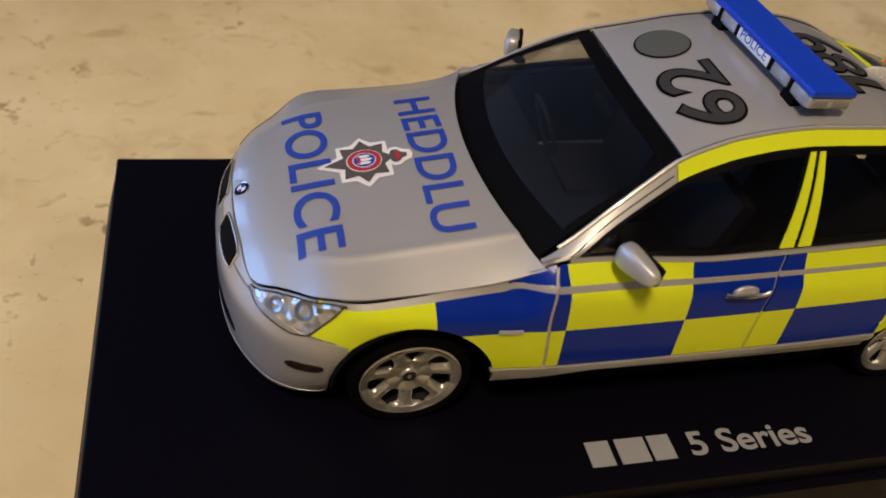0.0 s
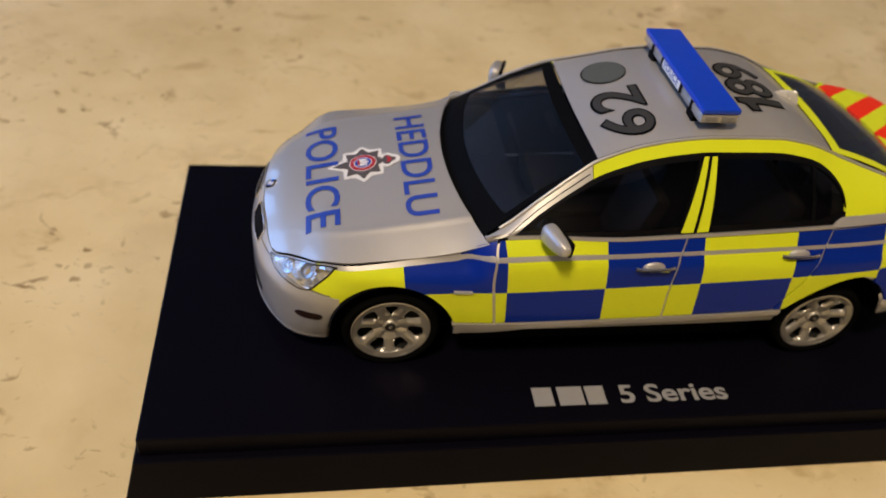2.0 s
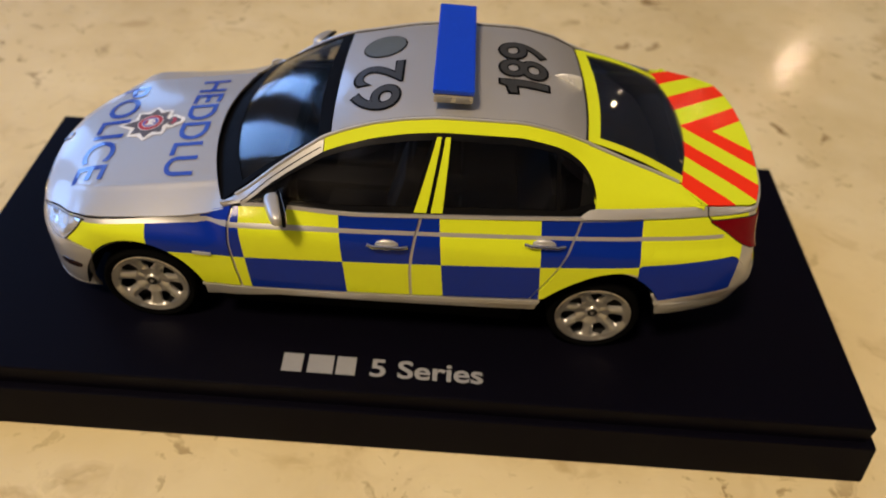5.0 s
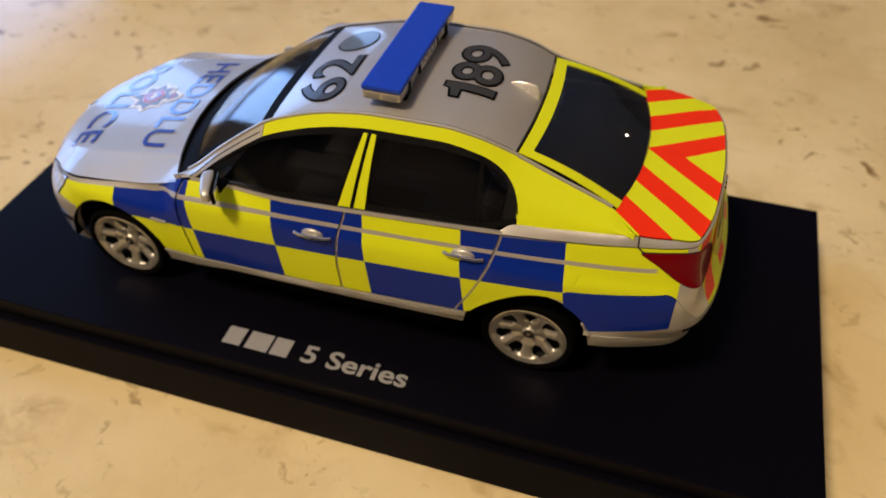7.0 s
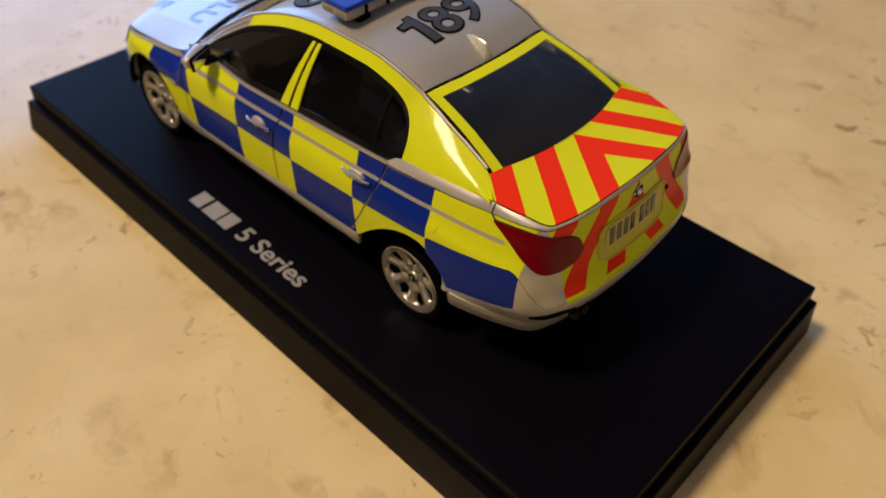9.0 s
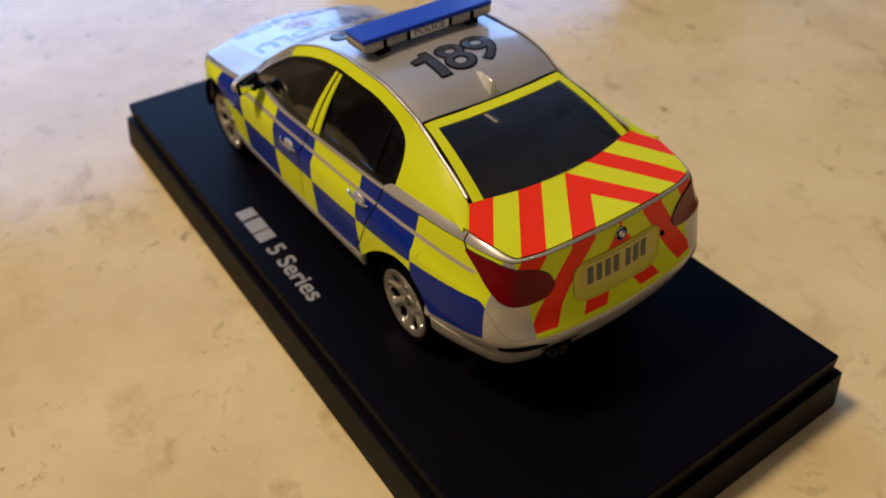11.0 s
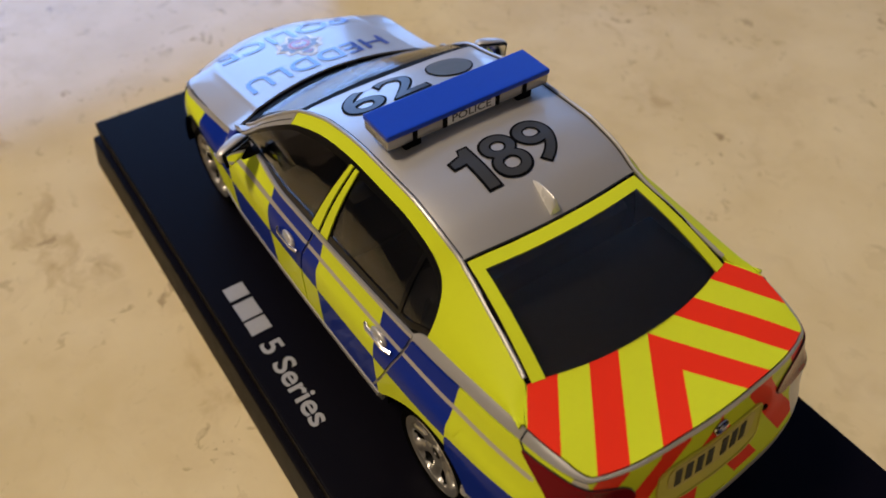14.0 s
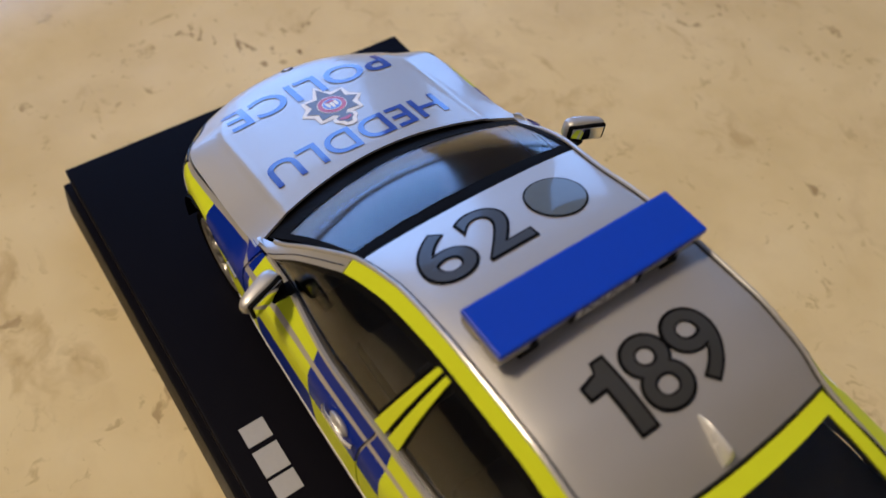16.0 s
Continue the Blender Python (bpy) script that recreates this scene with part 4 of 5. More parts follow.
def wheel(x, side):
    """A tyre, a rim with seven spokes, a hub and a disc behind."""
    axis = new("wheel")
    axis.parent = car
    axis.location = (x, side * 0.885, AXLE_Z)
    axis.rotation_euler = (0, 0, 0 if side < 0 else math.pi)
    tagged(axis, "silver seven-spoke wheel with a black tyre")
    part("tyre", lathe([(0.243, -0.004), (0.256, -0.014), (0.280, -0.022), (0.294, -0.012), (AXLE_Z, 0.016), (AXLE_Z, 0.17), (0.29, 0.20), (0.26, 0.205), (0.236, 0.19), (0.236, 0.02), (0.243, -0.004)], 64), RUBBER, axis)
    part("rim", lathe([(0.247, 0.002), (0.246, -0.012), (0.240, -0.014), (0.231, -0.006), (0.229, 0.020), (0.240, 0.024), (0.247, 0.002)], 64), RIM, axis)
    part("barrel", lathe([(0.230, 0.022), (0.222, 0.17), (0.238, 0.17), (0.238, 0.022)], 48), DARK_METAL, axis)
    part("brake_disc", lathe([(0.0, 0.105), (0.19, 0.105), (0.24, 0.11), (0.24, 0.115), (0.0, 0.115)], 40), DARK_METAL, axis)
    # a dished star: broad spokes that run into one another at the hub and at the rim, with a rounded hole between each two
    dish = lambda r: 0.040 - 0.052 * min(r / 0.235, 1) ** 1.5
    radii = np.concatenate([np.linspace(0.04, 0.108, 5), 0.110 + 0.097 * (0.5 - 0.5 * np.cos(np.linspace(0, math.pi, 15))), [0.210, 0.222, 0.236]])
    for k in range(7):
        a = math.pi / 2 + math.pi / 7 + 2 * math.pi * k / 7
        V, F = [], []
        for r in radii:
            u = (r - 0.110) / 0.097
            hole = 0.056 * math.sqrt(max(1 - abs(2 * u - 1) ** 5, 0)) * (0.30 + 0.70 * u) if 0 < u < 1 else 0.0
            half = math.pi / 7 - math.asin(min(hole / r, 0.9))
            open_edge = hole > 0.006
            for t, dip in ((-1, 0.024 if open_edge else 0.004), (-0.93, 0.010 if open_edge else 0.003), (-0.6, 0.000), (0, -0.004), (0.6, 0.000), (0.93, 0.010 if open_edge else 0.003), (1, 0.024 if open_edge else 0.004)):
                w = a + half * t
                V.append((r * math.cos(w), dish(r) + dip, r * math.sin(w)))
        for i in range(len(radii) - 1):
            for q in range(6):
                F.append((i * 7 + q, i * 7 + q + 1, (i + 1) * 7 + q + 1, (i + 1) * 7 + q))
        part("spoke", (V, F), RIM, axis)
    part("hub", lathe([(0.0, 0.022), (0.034, 0.022), (0.040, 0.025), (0.044, 0.033), (0.062, 0.034), (0.068, 0.07), (0.0, 0.07)], 32), RIM, axis)
    part("hub_cap", lathe([(0.0, 0.016), (0.024, 0.016), (0.034, 0.020), (0.035, 0.026), (0.0, 0.026)], 24), DARK_METAL, axis)
    part("hub_badge", lathe([(0.0, 0.014), (0.011, 0.014), (0.012, 0.017), (0.0, 0.017)], 16), RIM, axis)
    return axis


for wx in (FRONT_WHEEL, REAR_WHEEL):
    for sd in (-1, 1):
        wheel(wx, sd)
    for sd in (-1, 1):
        turns = np.linspace(-0.05, math.pi + 0.05, 26)
        liner = ([(r * math.cos(t), h, r * math.sin(t)) for t in turns for r, h in ((0.383, 0.0), (0.383, 0.36), (0.0, 0.36))],
                 [(k * 3 + j, k * 3 + j + 1, k * 3 + j + 4, k * 3 + j + 3) for k in range(25) for j in range(2)])
        part("arch_liner", (np.asarray(liner[0]) * (1, -sd, 1) + (wx, sd * 0.925, WHEEL_Z if wx < 0 else REAR_ARCH_Z), liner[1]), BLACK, car)
    part("axle", tube([(wx, -0.85, AXLE_Z), (wx, 0.85, AXLE_Z)], 0.03, 10), DARK_METAL, car)


def underside():
    part("floor_pan", box(-2.05, 2.3, -0.52, 0.52, 0.17, 0.40, 0.03), BLACK, car)
    part("floor_pan", box(-0.98, 0.98, -0.86, 0.86, 0.17, 0.42, 0.02), BLACK, car)


def interior():
    part("dashboard", box(-0.98, -0.62, -0.72, 0.72, 0.70, 0.965, 0.05), CABIN, car)
    part("parcel_shelf", box(1.30, 1.92, -0.66, 0.66, 1.08, 1.12, 0.015), CABIN, car)
    part("centre_tunnel", box(-0.62, 0.9, -0.10, 0.10, 0.42, 0.62, 0.03), CABIN, car)

    def seat(x, y, w):
        bm = box(x - 0.25, x + 0.22, y - w, y + w, 0.45, 0.62, 0.05)
        part("seat", bm, CABIN, car)
        b = box(-0.06, 0.06, -w, w, 0.0, 0.56, 0.05)
        part("seat_back", moved(b, pose(x + 0.20, y, 0.56, 0, 14, 0)), CABIN, car)
        for yy in ((y,) if w < 0.4 else (-0.38, 0.38)):
            h = box(-0.045, 0.045, -0.12, 0.12, 0.0, 0.15, 0.035)
            part("headrest", moved(h, pose(x + 0.355, yy, 1.12, 0, 10, 0)), CABIN, car)

    seat(-0.12, -0.38, 0.24)
    seat(-0.12, 0.38, 0.24)
    seat(0.78, 0.0, 0.66)
    V, F = lathe([(0.165 + 0.016 * math.cos(a), 0.016 * math.sin(a)) for a in np.linspace(0, 2 * math.pi, 11)], 30, "x")
    bm = bmesh.new()
    me = bpy.data.meshes.new("w")
    me.from_pydata(V, [], F)
    bm.from_mesh(me)
    bpy.data.meshes.remove(me)
    part("steering_wheel", moved(bm, pose(-0.50, 0.38, 0.90, 0, -22, 0)), CABIN, car)
    m = box(-0.02, 0.02, -0.10, 0.10, -0.03, 0.03, 0.012)
    part("inside_mirror", moved(m, pose(-0.40, 0.0, 1.27)), BLACK, car)


underside()
interior()


def patch(s, lo, hi, rows=8):
    return np.array([skin(s, lo + (hi - lo) * v) for v in np.linspace(0, 1, rows)])


def lamps():
    # headlamps: eye-shaped, wrapping the corner, under the bonnet's edge
    x = np.linspace(-2.205, -1.785, 30)
    s = s_of_x(x)
    hi = np.minimum(top_z(s) - 0.014, through_points([-2.205, -2.12, -2.04, -1.90, -1.785], [0.640, 0.705, 0.749, 0.806, 0.842])(x))
    lo = through_points([-2.205, -2.16, -2.10, -2.02, -1.955, -1.90, -1.81, -1.785], [0.630, 0.592, 0.582, 0.582, 0.600, 0.655, 0.768, 0.830])(x)
    lo = np.minimum(lo, hi - 0.004)
    for sign in (1, -1):
        fl = (lambda d: d) if sign > 0 else flip
        lamp = part("headlamp", fl(sheet(patch(s, lo, hi), 0.01, 0.003)), LAMP_BACK, car, "clear headlamp with grey reflector")
        part("lens", fl(sheet(patch(s, lo, hi), 0.003, 0.012)), CLEAR, lamp)
        for xx, zz, r in ((-2.105, 0.650, 0.040), (-1.985, 0.690, 0.048)):
            at = s_of_x(xx)
            p = skin(at, zz)
            along, up = skin(at + 0.004, zz) - skin(at - 0.004, zz), skin(at, zz + 0.02) - skin(at, zz - 0.02)
            n = np.cross(up, along)
            n = Vector(n * (1 if n[1] < 0 else -1)).normalized()
            V, F = lathe([(0.0, 0.006), (r * 0.35, 0.004), (r * 0.40, -0.002), (r * 0.85, -0.006), (r, -0.006), (r, 0.006), (0.0, 0.01)], 20, "y")
            R = np.array((-n).to_track_quat("Y", "Z").to_matrix())
            V = np.asarray(V) @ R.T + p
            part("reflector", fl((V, F)), LAMP_CUP, lamp)
        edge = [skin(p, q) + (-0.003, -0.003, 0.0) for p, q in list(zip(s, hi)) + list(zip(s, lo))[::-1]]
        part("lens_seal", fl(tube(edge + edge[:1], 0.0045, 6)), DARK_METAL, lamp)
        sb = np.linspace(s_of_x(-1.925), s_of_x(-1.83), 6)
        zb = top_z(sb) - 0.034
        part("indicator", fl(sheet(patch(sb, zb - 0.022, zb), 0.004, 0.006)), CHROME, lamp)
    # side markers in the bumper, and repeaters on the wings
    s = np.linspace(s_of_x(-2.025), s_of_x(-1.86), 14)
    t = np.linspace(-1, 1, 14)
    h = 0.026 * np.sqrt(np.maximum(1 - t**4, 0.02))
    both("side_marker", sheet(patch(s, 0.405 - h + 0.012 * t, 0.405 + h + 0.012 * t, 6), 0.006, 0.009), AMBER, car, "smoked side marker")
    s = np.linspace(s_of_x(-1.10), s_of_x(-0.985), 8)
    both("side_repeater", sheet(patch(s, np.full(8, 0.672), np.full(8, 0.690), 4), 0.01, 0.012), CLEAR_WHITE, car, "clear side repeater")
    # tail lamps
    s = 0.806 + 0.115 * (0.5 - 0.5 * np.cos(np.linspace(0, math.pi, 60)))
    hi = through_points([0.806, 0.8355, 0.857, 0.8913, 0.906, 0.915, 0.921], [1.108, 1.112, 1.104, 1.076, 1.050, 1.008, 0.945])(s)
    lo = through_points([0.806, 0.824, 0.844, 0.860, 0.8773, 0.8913, 0.905, 0.914, 0.921], [1.100, 1.038, 0.955, 0.908, 0.878, 0.865, 0.868, 0.888, 0.940])(s)
    lo = np.minimum(lo, hi - 0.003)
    for sign in (1, -1):
        fl = (lambda d: d) if sign > 0 else flip
        lamp = part("tail_lamp", fl(sheet(patch(s, lo, hi, 14), 0.02, 0.010)), RED_LENS, car, "deep red wrap-around tail lamp")
        edge = [skin(p, q) for p, q in list(zip(s[1:-1], hi[1:-1])) + list(zip(s[1:-1], lo[1:-1]))[::-1]]
        part("lens_seal", fl(tube(edge + edge[:1], 0.006, 6)), DARK_METAL, lamp)


def facets():
    """A chromed reflector pressed into small facets."""
    m = Nodes("lamp_reflector", 0.18, 0.75)
    vec, x, y, z = m.place()
    cell = m.n("TexVoronoi")
    cell.inputs["Scale"].default_value = 26
    m.link(vec, cell.inputs["Vector"])
    tilt = m.n("VectorMath", operation="MULTIPLY_ADD")
    m.link(cell.outputs["Color"], tilt.inputs[0])
    tilt.inputs[1].default_value, tilt.inputs[2].default_value = (0.9, 0.9, 0.9), (-0.45, -0.45, -0.45)
    way = m.n("NewGeometry")
    bent = m.n("VectorMath", operation="ADD")
    m.link(way.outputs["Normal"], bent.inputs[0])
    m.link(tilt.outputs[0], bent.inputs[1])
    unit = m.n("VectorMath", operation="NORMALIZE")
    m.link(bent.outputs[0], unit.inputs[0])
    m.link(unit.outputs[0], m.b.inputs["Normal"])
    return m.color((0.88, 0.88, 0.88)).mat


LAMP_BACK = facets()
LAMP_CUP = plain("lamp_cup", (0.60, 0.60, 0.61), 0.22, 0.9)
CLEAR_WHITE = plain("clear_white_lens", (0.36, 0.38, 0.40), 0.2, coat=0.6)
lamps()


s_at_y = lambda y: np.interp(y, np.maximum.accumulate(-LINE[:200, 1]), LINE_S[:200])


def grille():
    for sign in (1, -1):
        fl = (lambda d: d) if sign > 0 else flip
        s = np.linspace(s_at_y(0.075), s_at_y(0.375), 14)
        t = np.linspace(-1, 1, 14)
        h = 0.062 * (1 - 0.35 * np.abs(t) ** 3)
        k = part("kidney_grille", fl(sheet(patch(s, 0.628 - h, 0.628 + h, 6), 0.01, 0.005)), BLACK, car, "black grille in a bright surround")
        loop = [skin(a, z) + (-0.005, 0, 0) for a, z in [(s[i], 0.628 + h[i]) for i in range(14)] + [(s[i], 0.628 - h[i]) for i in range(13, -1, -1)]]
        part("surround", fl(tube(loop + loop[:1], 0.0065, 6)), CHROME, k)
        for j in range(2, 13, 2):
            a = skin(s[j], 0.628 - h[j]) + (-0.006, 0, 0)
            b = skin(s[j], 0.628 + h[j]) + (-0.006, 0, 0)
            part("grille_bar", fl(tube([a, b], 0.004, 5)), BLACK, k)
    s = np.linspace(0, s_of_x(-2.235), 20)
    lo, hi = np.full(20, 0.27), np.full(20, 0.34)
    hi[-3:] -= (0.01, 0.025, 0.04)
    both("air_intake", sheet(patch(s, lo, hi, 4), 0.006, 0.007), BLACK, car, "black lower air intake")
    s = np.concatenate([np.linspace(0, s_of_x(-2.0), 24), np.linspace(s_of_x(-1.99), s_of_x(-1.85), 6)])
    both("front_lip", sheet(patch(s, np.full(30, 0.155), np.full(30, 0.190), 3), 0.03, 0.005), SILVER, car)


grille()


def roundel(name, normal_pose, r):
    """A small round badge: dark ring, quartered middle."""
    b = new(name)
    b.parent = car
    b.matrix_basis = normal_pose
    tagged(b, "small round badge with a quartered blue and white middle")
    part("ring", lathe([(0.0, 0.0), (r, 0.0), (r, 0.006), (r * 0.9, 0.009), (0.0, 0.009)], 28, "z"), BLACK, b)
    part("rim", lathe([(r * 0.97, 0.0), (r * 1.06, 0.004), (r, 0.011), (r * 0.92, 0.009)], 28, "z"), CHROME, b)
    for k in range(4):
        a0 = k * math.pi / 2
        pts = [(0, 0)] + [(r * 0.6 * math.cos(a0 + t), r * 0.6 * math.sin(a0 + t)) for t in np.linspace(0, math.pi / 2, 6)]
        bm = disc(pts)
        part("quarter", moved(bm, Matrix.Translation((0, 0, 0.0115))), BLUE if k % 2 else WHITE, b)


def slope_pose(field, x, y, lift):
    e = 0.02
    n = Vector((-(float(field(x + e, y)) - float(field(x - e, y))) / (2 * e), 0, 1)).normalized()
    return Matrix.Translation((x, y, float(field(x, y)) + lift)) @ n.to_track_quat("Z", "Y").to_matrix().to_4x4()


roundel("badge", slope_pose(hood_z, -2.178, 0.0, -0.002), 0.042)
tail_mid = lambda z: skin(1.0, z)
roundel("badge", Matrix.Translation(tuple(tail_mid(1.085) + (0.003, 0, 0))) @ pose(0, 0, 0, 0, 84, 0), 0.042)


def mirrors():
    for sign in (-1, 1):
        bm = bmesh.new()
        bmesh.ops.create_uvsphere(bm, u_segments=24, v_segments=16, radius=1)
        for v in bm.verts:
            x, y, z = v.co
            sq = lambda a: math.copysign(abs(a) ** 0.6, a)
            x = sq(x) * 0.050 if x < 0 else sq(x) * 0.034
            out = sq(y) * sign
            v.co = Vector((x * (1 - 0.22 * out), sq(y) * 0.118, sq(z) * 0.058 * (1.0 - 0.28 * out) + 0.008 * out))
        moved(bm, pose(-0.555, sign * 0.970, 1.094, -4 * sign, 0, -20 * sign))
        cap = part("wing_mirror", bm, SILVER, car, "silver wing mirror")
        part("mirror_rim", moved(box(-0.012, 0.012, -0.106, 0.106, -0.052, 0.052, 0.011), pose(-0.524, sign * 0.956, 1.094, -4 * sign, 0, -20 * sign)), BLACK, cap)
        part("mirror_glass", moved(box(-0.003, 0.004, -0.092, 0.092, -0.041, 0.041, 0.003), pose(-0.512, sign * 0.952, 1.094, -4 * sign, 0, -20 * sign)), MIRROR, cap)
        part("stalk", box(-0.58, -0.51, min(sign * 0.82, sign * 0.94), max(sign * 0.82, sign * 0.94), 1.025, 1.055, 0.012), BLACK, cap)


mirrors()


def light_bar():
    bar = new("light_bar")
    bar.parent = car
    tagged(bar, "blue-topped roof light bar with clear end lamps")
    x0, x1, y1, z0, z1 = 0.300, 0.540, 0.520, 1.600, 1.697
    part("base", box(x0 + 0.012, x1 - 0.012, -y1 + 0.03, y1 - 0.03, z0 - 0.004, z0 + 0.03, 0.008), BAR_GREY, bar)
    bm = box(x0, x1, -y1, y1, z1 - 0.032, z1, 0.010)
    part("blue_cover", bm, BLUE_LENS, bar, "bright blue cover", angle=10)
    for sy in (-1, 1):
        part("end_lamp", box(x0 + 0.006, x1 - 0.006, min(sy * 0.36, sy * (y1 - 0.004)), max(sy * 0.36, sy * (y1 - 0.004)), z0 + 0.006, z1 - 0.034, 0.010), BAR_CLEAR, bar, "clear end lamp")
        for xx in (0.365, 0.475):
            cell = box(xx - 0.044, xx + 0.044, min(sy * (y1 - 0.02), sy * (y1 - 0.001)), max(sy * (y1 - 0.02), sy * (y1 - 0.001)), z0 + 0.016, z1 - 0.046, 0.006)
            part("lamp_cell", cell, BAR_GREY, bar)
        for xx in (0.34, 0.50):
            part("foot", box(xx - 0.03, xx + 0.03, sy * 0.36 - 0.05, sy * 0.36 + 0.05, 1.535, z0 + 0.006, 0.01), BLACK, bar)
        part("inner_lamp", box(x0 + 0.008, x1 - 0.008, min(sy * 0.175, sy * 0.345), max(sy * 0.175, sy * 0.345), z0 + 0.008, z1 - 0.034, 0.006), BAR_CLEAR, bar)
        for yy in (0.352, 0.168):
            part("divider", box(x0 + 0.002, x1 - 0.002, sy * yy - 0.014, sy * yy + 0.014, z0 + 0.004, z1 - 0.030, 0.004), BLACK, bar)
    part("sign_box", box(x0 + 0.004, x1 - 0.004, -0.155, 0.155, z0 + 0.006, z1 - 0.034, 0.006), WHITE, bar, "white sign with blue lettering")
    for fx, rz in ((x0 + 0.003, -90), (x1 - 0.003, 90)):
        bm = letters("POLICE", 0.045, 0.25, 0.012)
        moved(bm, Matrix.Translation((fx, 0, z0 + 0.022)) @ pose(0, 0, 0, 90, 0, rz) @ Matrix.Translation((-0.125, 0, 0)))
        part("lettering", bm, BLUE if rz < 0 else DARK_LETTER, bar)


BAR_CLEAR = plain("clear_lamp_plastic", (0.42, 0.41, 0.40), 0.18, 0.5, 0.6)
BAR_GREY = plain("grey_plastic", (0.22, 0.22, 0.22), 0.4)
light_bar()


def antenna():
    bm = bmesh.new()
    prof = [(1.045, 0.0, 0.006), (1.10, 0.034, 0.016), (1.17, 0.062, 0.026), (1.215, 0.075, 0.030), (1.232, 0.050, 0.032), (1.238, 0.0, 0.032)]
    rows = []
    for x, h, w in prof:
        z = roof_z(min(x, 1.2), 0) - 0.004 if x < 1.2 else float(roof_mid(x)) - 0.004
        rows.append([bm.verts.new((x, y * w, z + h * (1 - abs(y) ** 2.2))) for y in (-1, -0.7, -0.35, 0, 0.35, 0.7, 1)])
    for a, b in zip(rows, rows[1:]):
        for i in range(6):
            bm.faces.new((a[i], a[i + 1], b[i + 1], b[i]))
    bmesh.ops.recalc_face_normals(bm, faces=bm.faces[:])
    part("aerial_fin", bm, SILVER_GLOSS, car, "bright silver aerial fin")


SILVER_GLOSS = plain("bright_silver", (0.84, 0.83, 0.81), 0.25, 0.3, 0.8)
antenna()


def rear_details():
    # number plate in its recess: characters as plain bars
    y0, y1 = -0.335, 0.335
    n = 15
    for name, a, b, lo, hi, mat, lift, lab in (("plate_recess", y0, y1, 0.750, 1.000, PLATE_SHADE, 0.006, "pale yellow plate recess"), ("number_plate", y0 + 0.055, y1 - 0.055, 0.815, 0.980, PLATE_YELLOW, 0.012, "yellow number plate")):
        rows = []
        for v in np.linspace(0, 1, 6):
            row = []
            for y in np.linspace(a, b, n) * (1 - 0.14 * abs(2 * v - 1) ** 5):
                p = tail_at(y, lo + (hi - lo) * v)
                row.append(p)
            rows.append(row)
        ob = part(name, sheet(np.array(rows), 0.01, lift), mat, car, lab)
    loop = [(0.335 * c, 0.875 + 0.125 * s) for c, s in ((math.copysign(abs(math.cos(t)) ** 0.35, math.cos(t)), math.copysign(abs(math.sin(t)) ** 0.35, math.sin(t))) for t in np.linspace(0, 2 * math.pi, 49))]
    part("recess_rim", tube([Vector(tail_at(y, z)) + Vector((0.006, 0, 0)) for y, z in loop], 0.007, 6), PLATE_SHADE, car)
    part("boot_lock", np_shift(lathe([(0.0, 0.012), (0.016, 0.012), (0.018, 0.0)], 16, "x"), tail_at(0.372, 0.900)), BLACK, car)
    for k in range(7):
        yc = -0.225 + k * 0.064 + (0.03 if k > 3 else 0)
        rows = [[tail_at(y, z) for y in (yc - 0.019, yc + 0.019)] for z in (0.840, 0.955)]
        part("plate_bar", sheet(np.array(rows), 0.004, 0.016), DARK_LETTER, ob)
    # slot, exhaust tips
    s = np.linspace(s_of_x(2.33), s_of_x(2.49), 14)
    both("bumper_slot", sheet(patch(s, np.full(14, 0.572), 0.575 + 0.030 * np.sin(np.linspace(0.1, 0.92, 14) * math.pi) + 0.01, 4), 0.006, 0.006), BLACK, car, "dark slot in the bumper")
    rows = [[tail_at(y, z) for y in np.linspace(-0.56, -0.30, 8)] for z in np.linspace(0.400, 0.515, 4)]
    part("exhaust_recess", sheet(np.array(rows), 0.01, 0.008), BLACK, car)
    for yy in (-0.492, -0.418):
        V, F = lathe([(0.031, 0.06), (0.031, -0.028), (0.027, -0.032), (0.021, -0.028), (0.021, 0.04), (0.0, 0.04)], 20, "x")
        part("exhaust_tip", (np.asarray(V) * (-1, 1, 1) + (2.425 + 0.1 * (yy + 0.5), yy, 0.442), [f[::-1] for f in F]), DARK_METAL, car, "dark twin exhaust tip")


def np_shift(data, at):
    return np.asarray(data[0]) + np.asarray(at), data[1]


def tail_at(y, z):
    """The tail's surface at a place across and a height."""
    zz = np.full(LINE_S[-200:].shape, z)
    p = skin(LINE_S[-200:], zz)
    x = np.interp(abs(y), p[::-1, 1] * -1, p[::-1, 0])
    return (float(x), y, z)


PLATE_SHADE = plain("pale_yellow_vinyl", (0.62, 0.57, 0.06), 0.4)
rear_details()


# ---- lettering and crest on the car ----
def across(x, y, height, width, text, field, mat, name, lift=0.011, weight=0.0, label=""):
    """A word that reads from the far side to the near side with its head towards the tail, centred at x, y."""
    bm = letters(text, height, width, weight)
    m = Matrix.Translation((x - height / 2, y + width / 2, 0)) @ pose(0, 0, 0, 0, 0, -90)
    part(name, laid(bm, m, field, lift), mat, car, label)


across(-1.855, -0.025, 0.212, 1.065, "POLICE", hood_z, BLUE, "bonnet_lettering", weight=0.013)
across(-1.262, -0.025, 0.198, 1.085, "HEDDLU", hood_z, BLUE, "bonnet_lettering", weight=0.013)


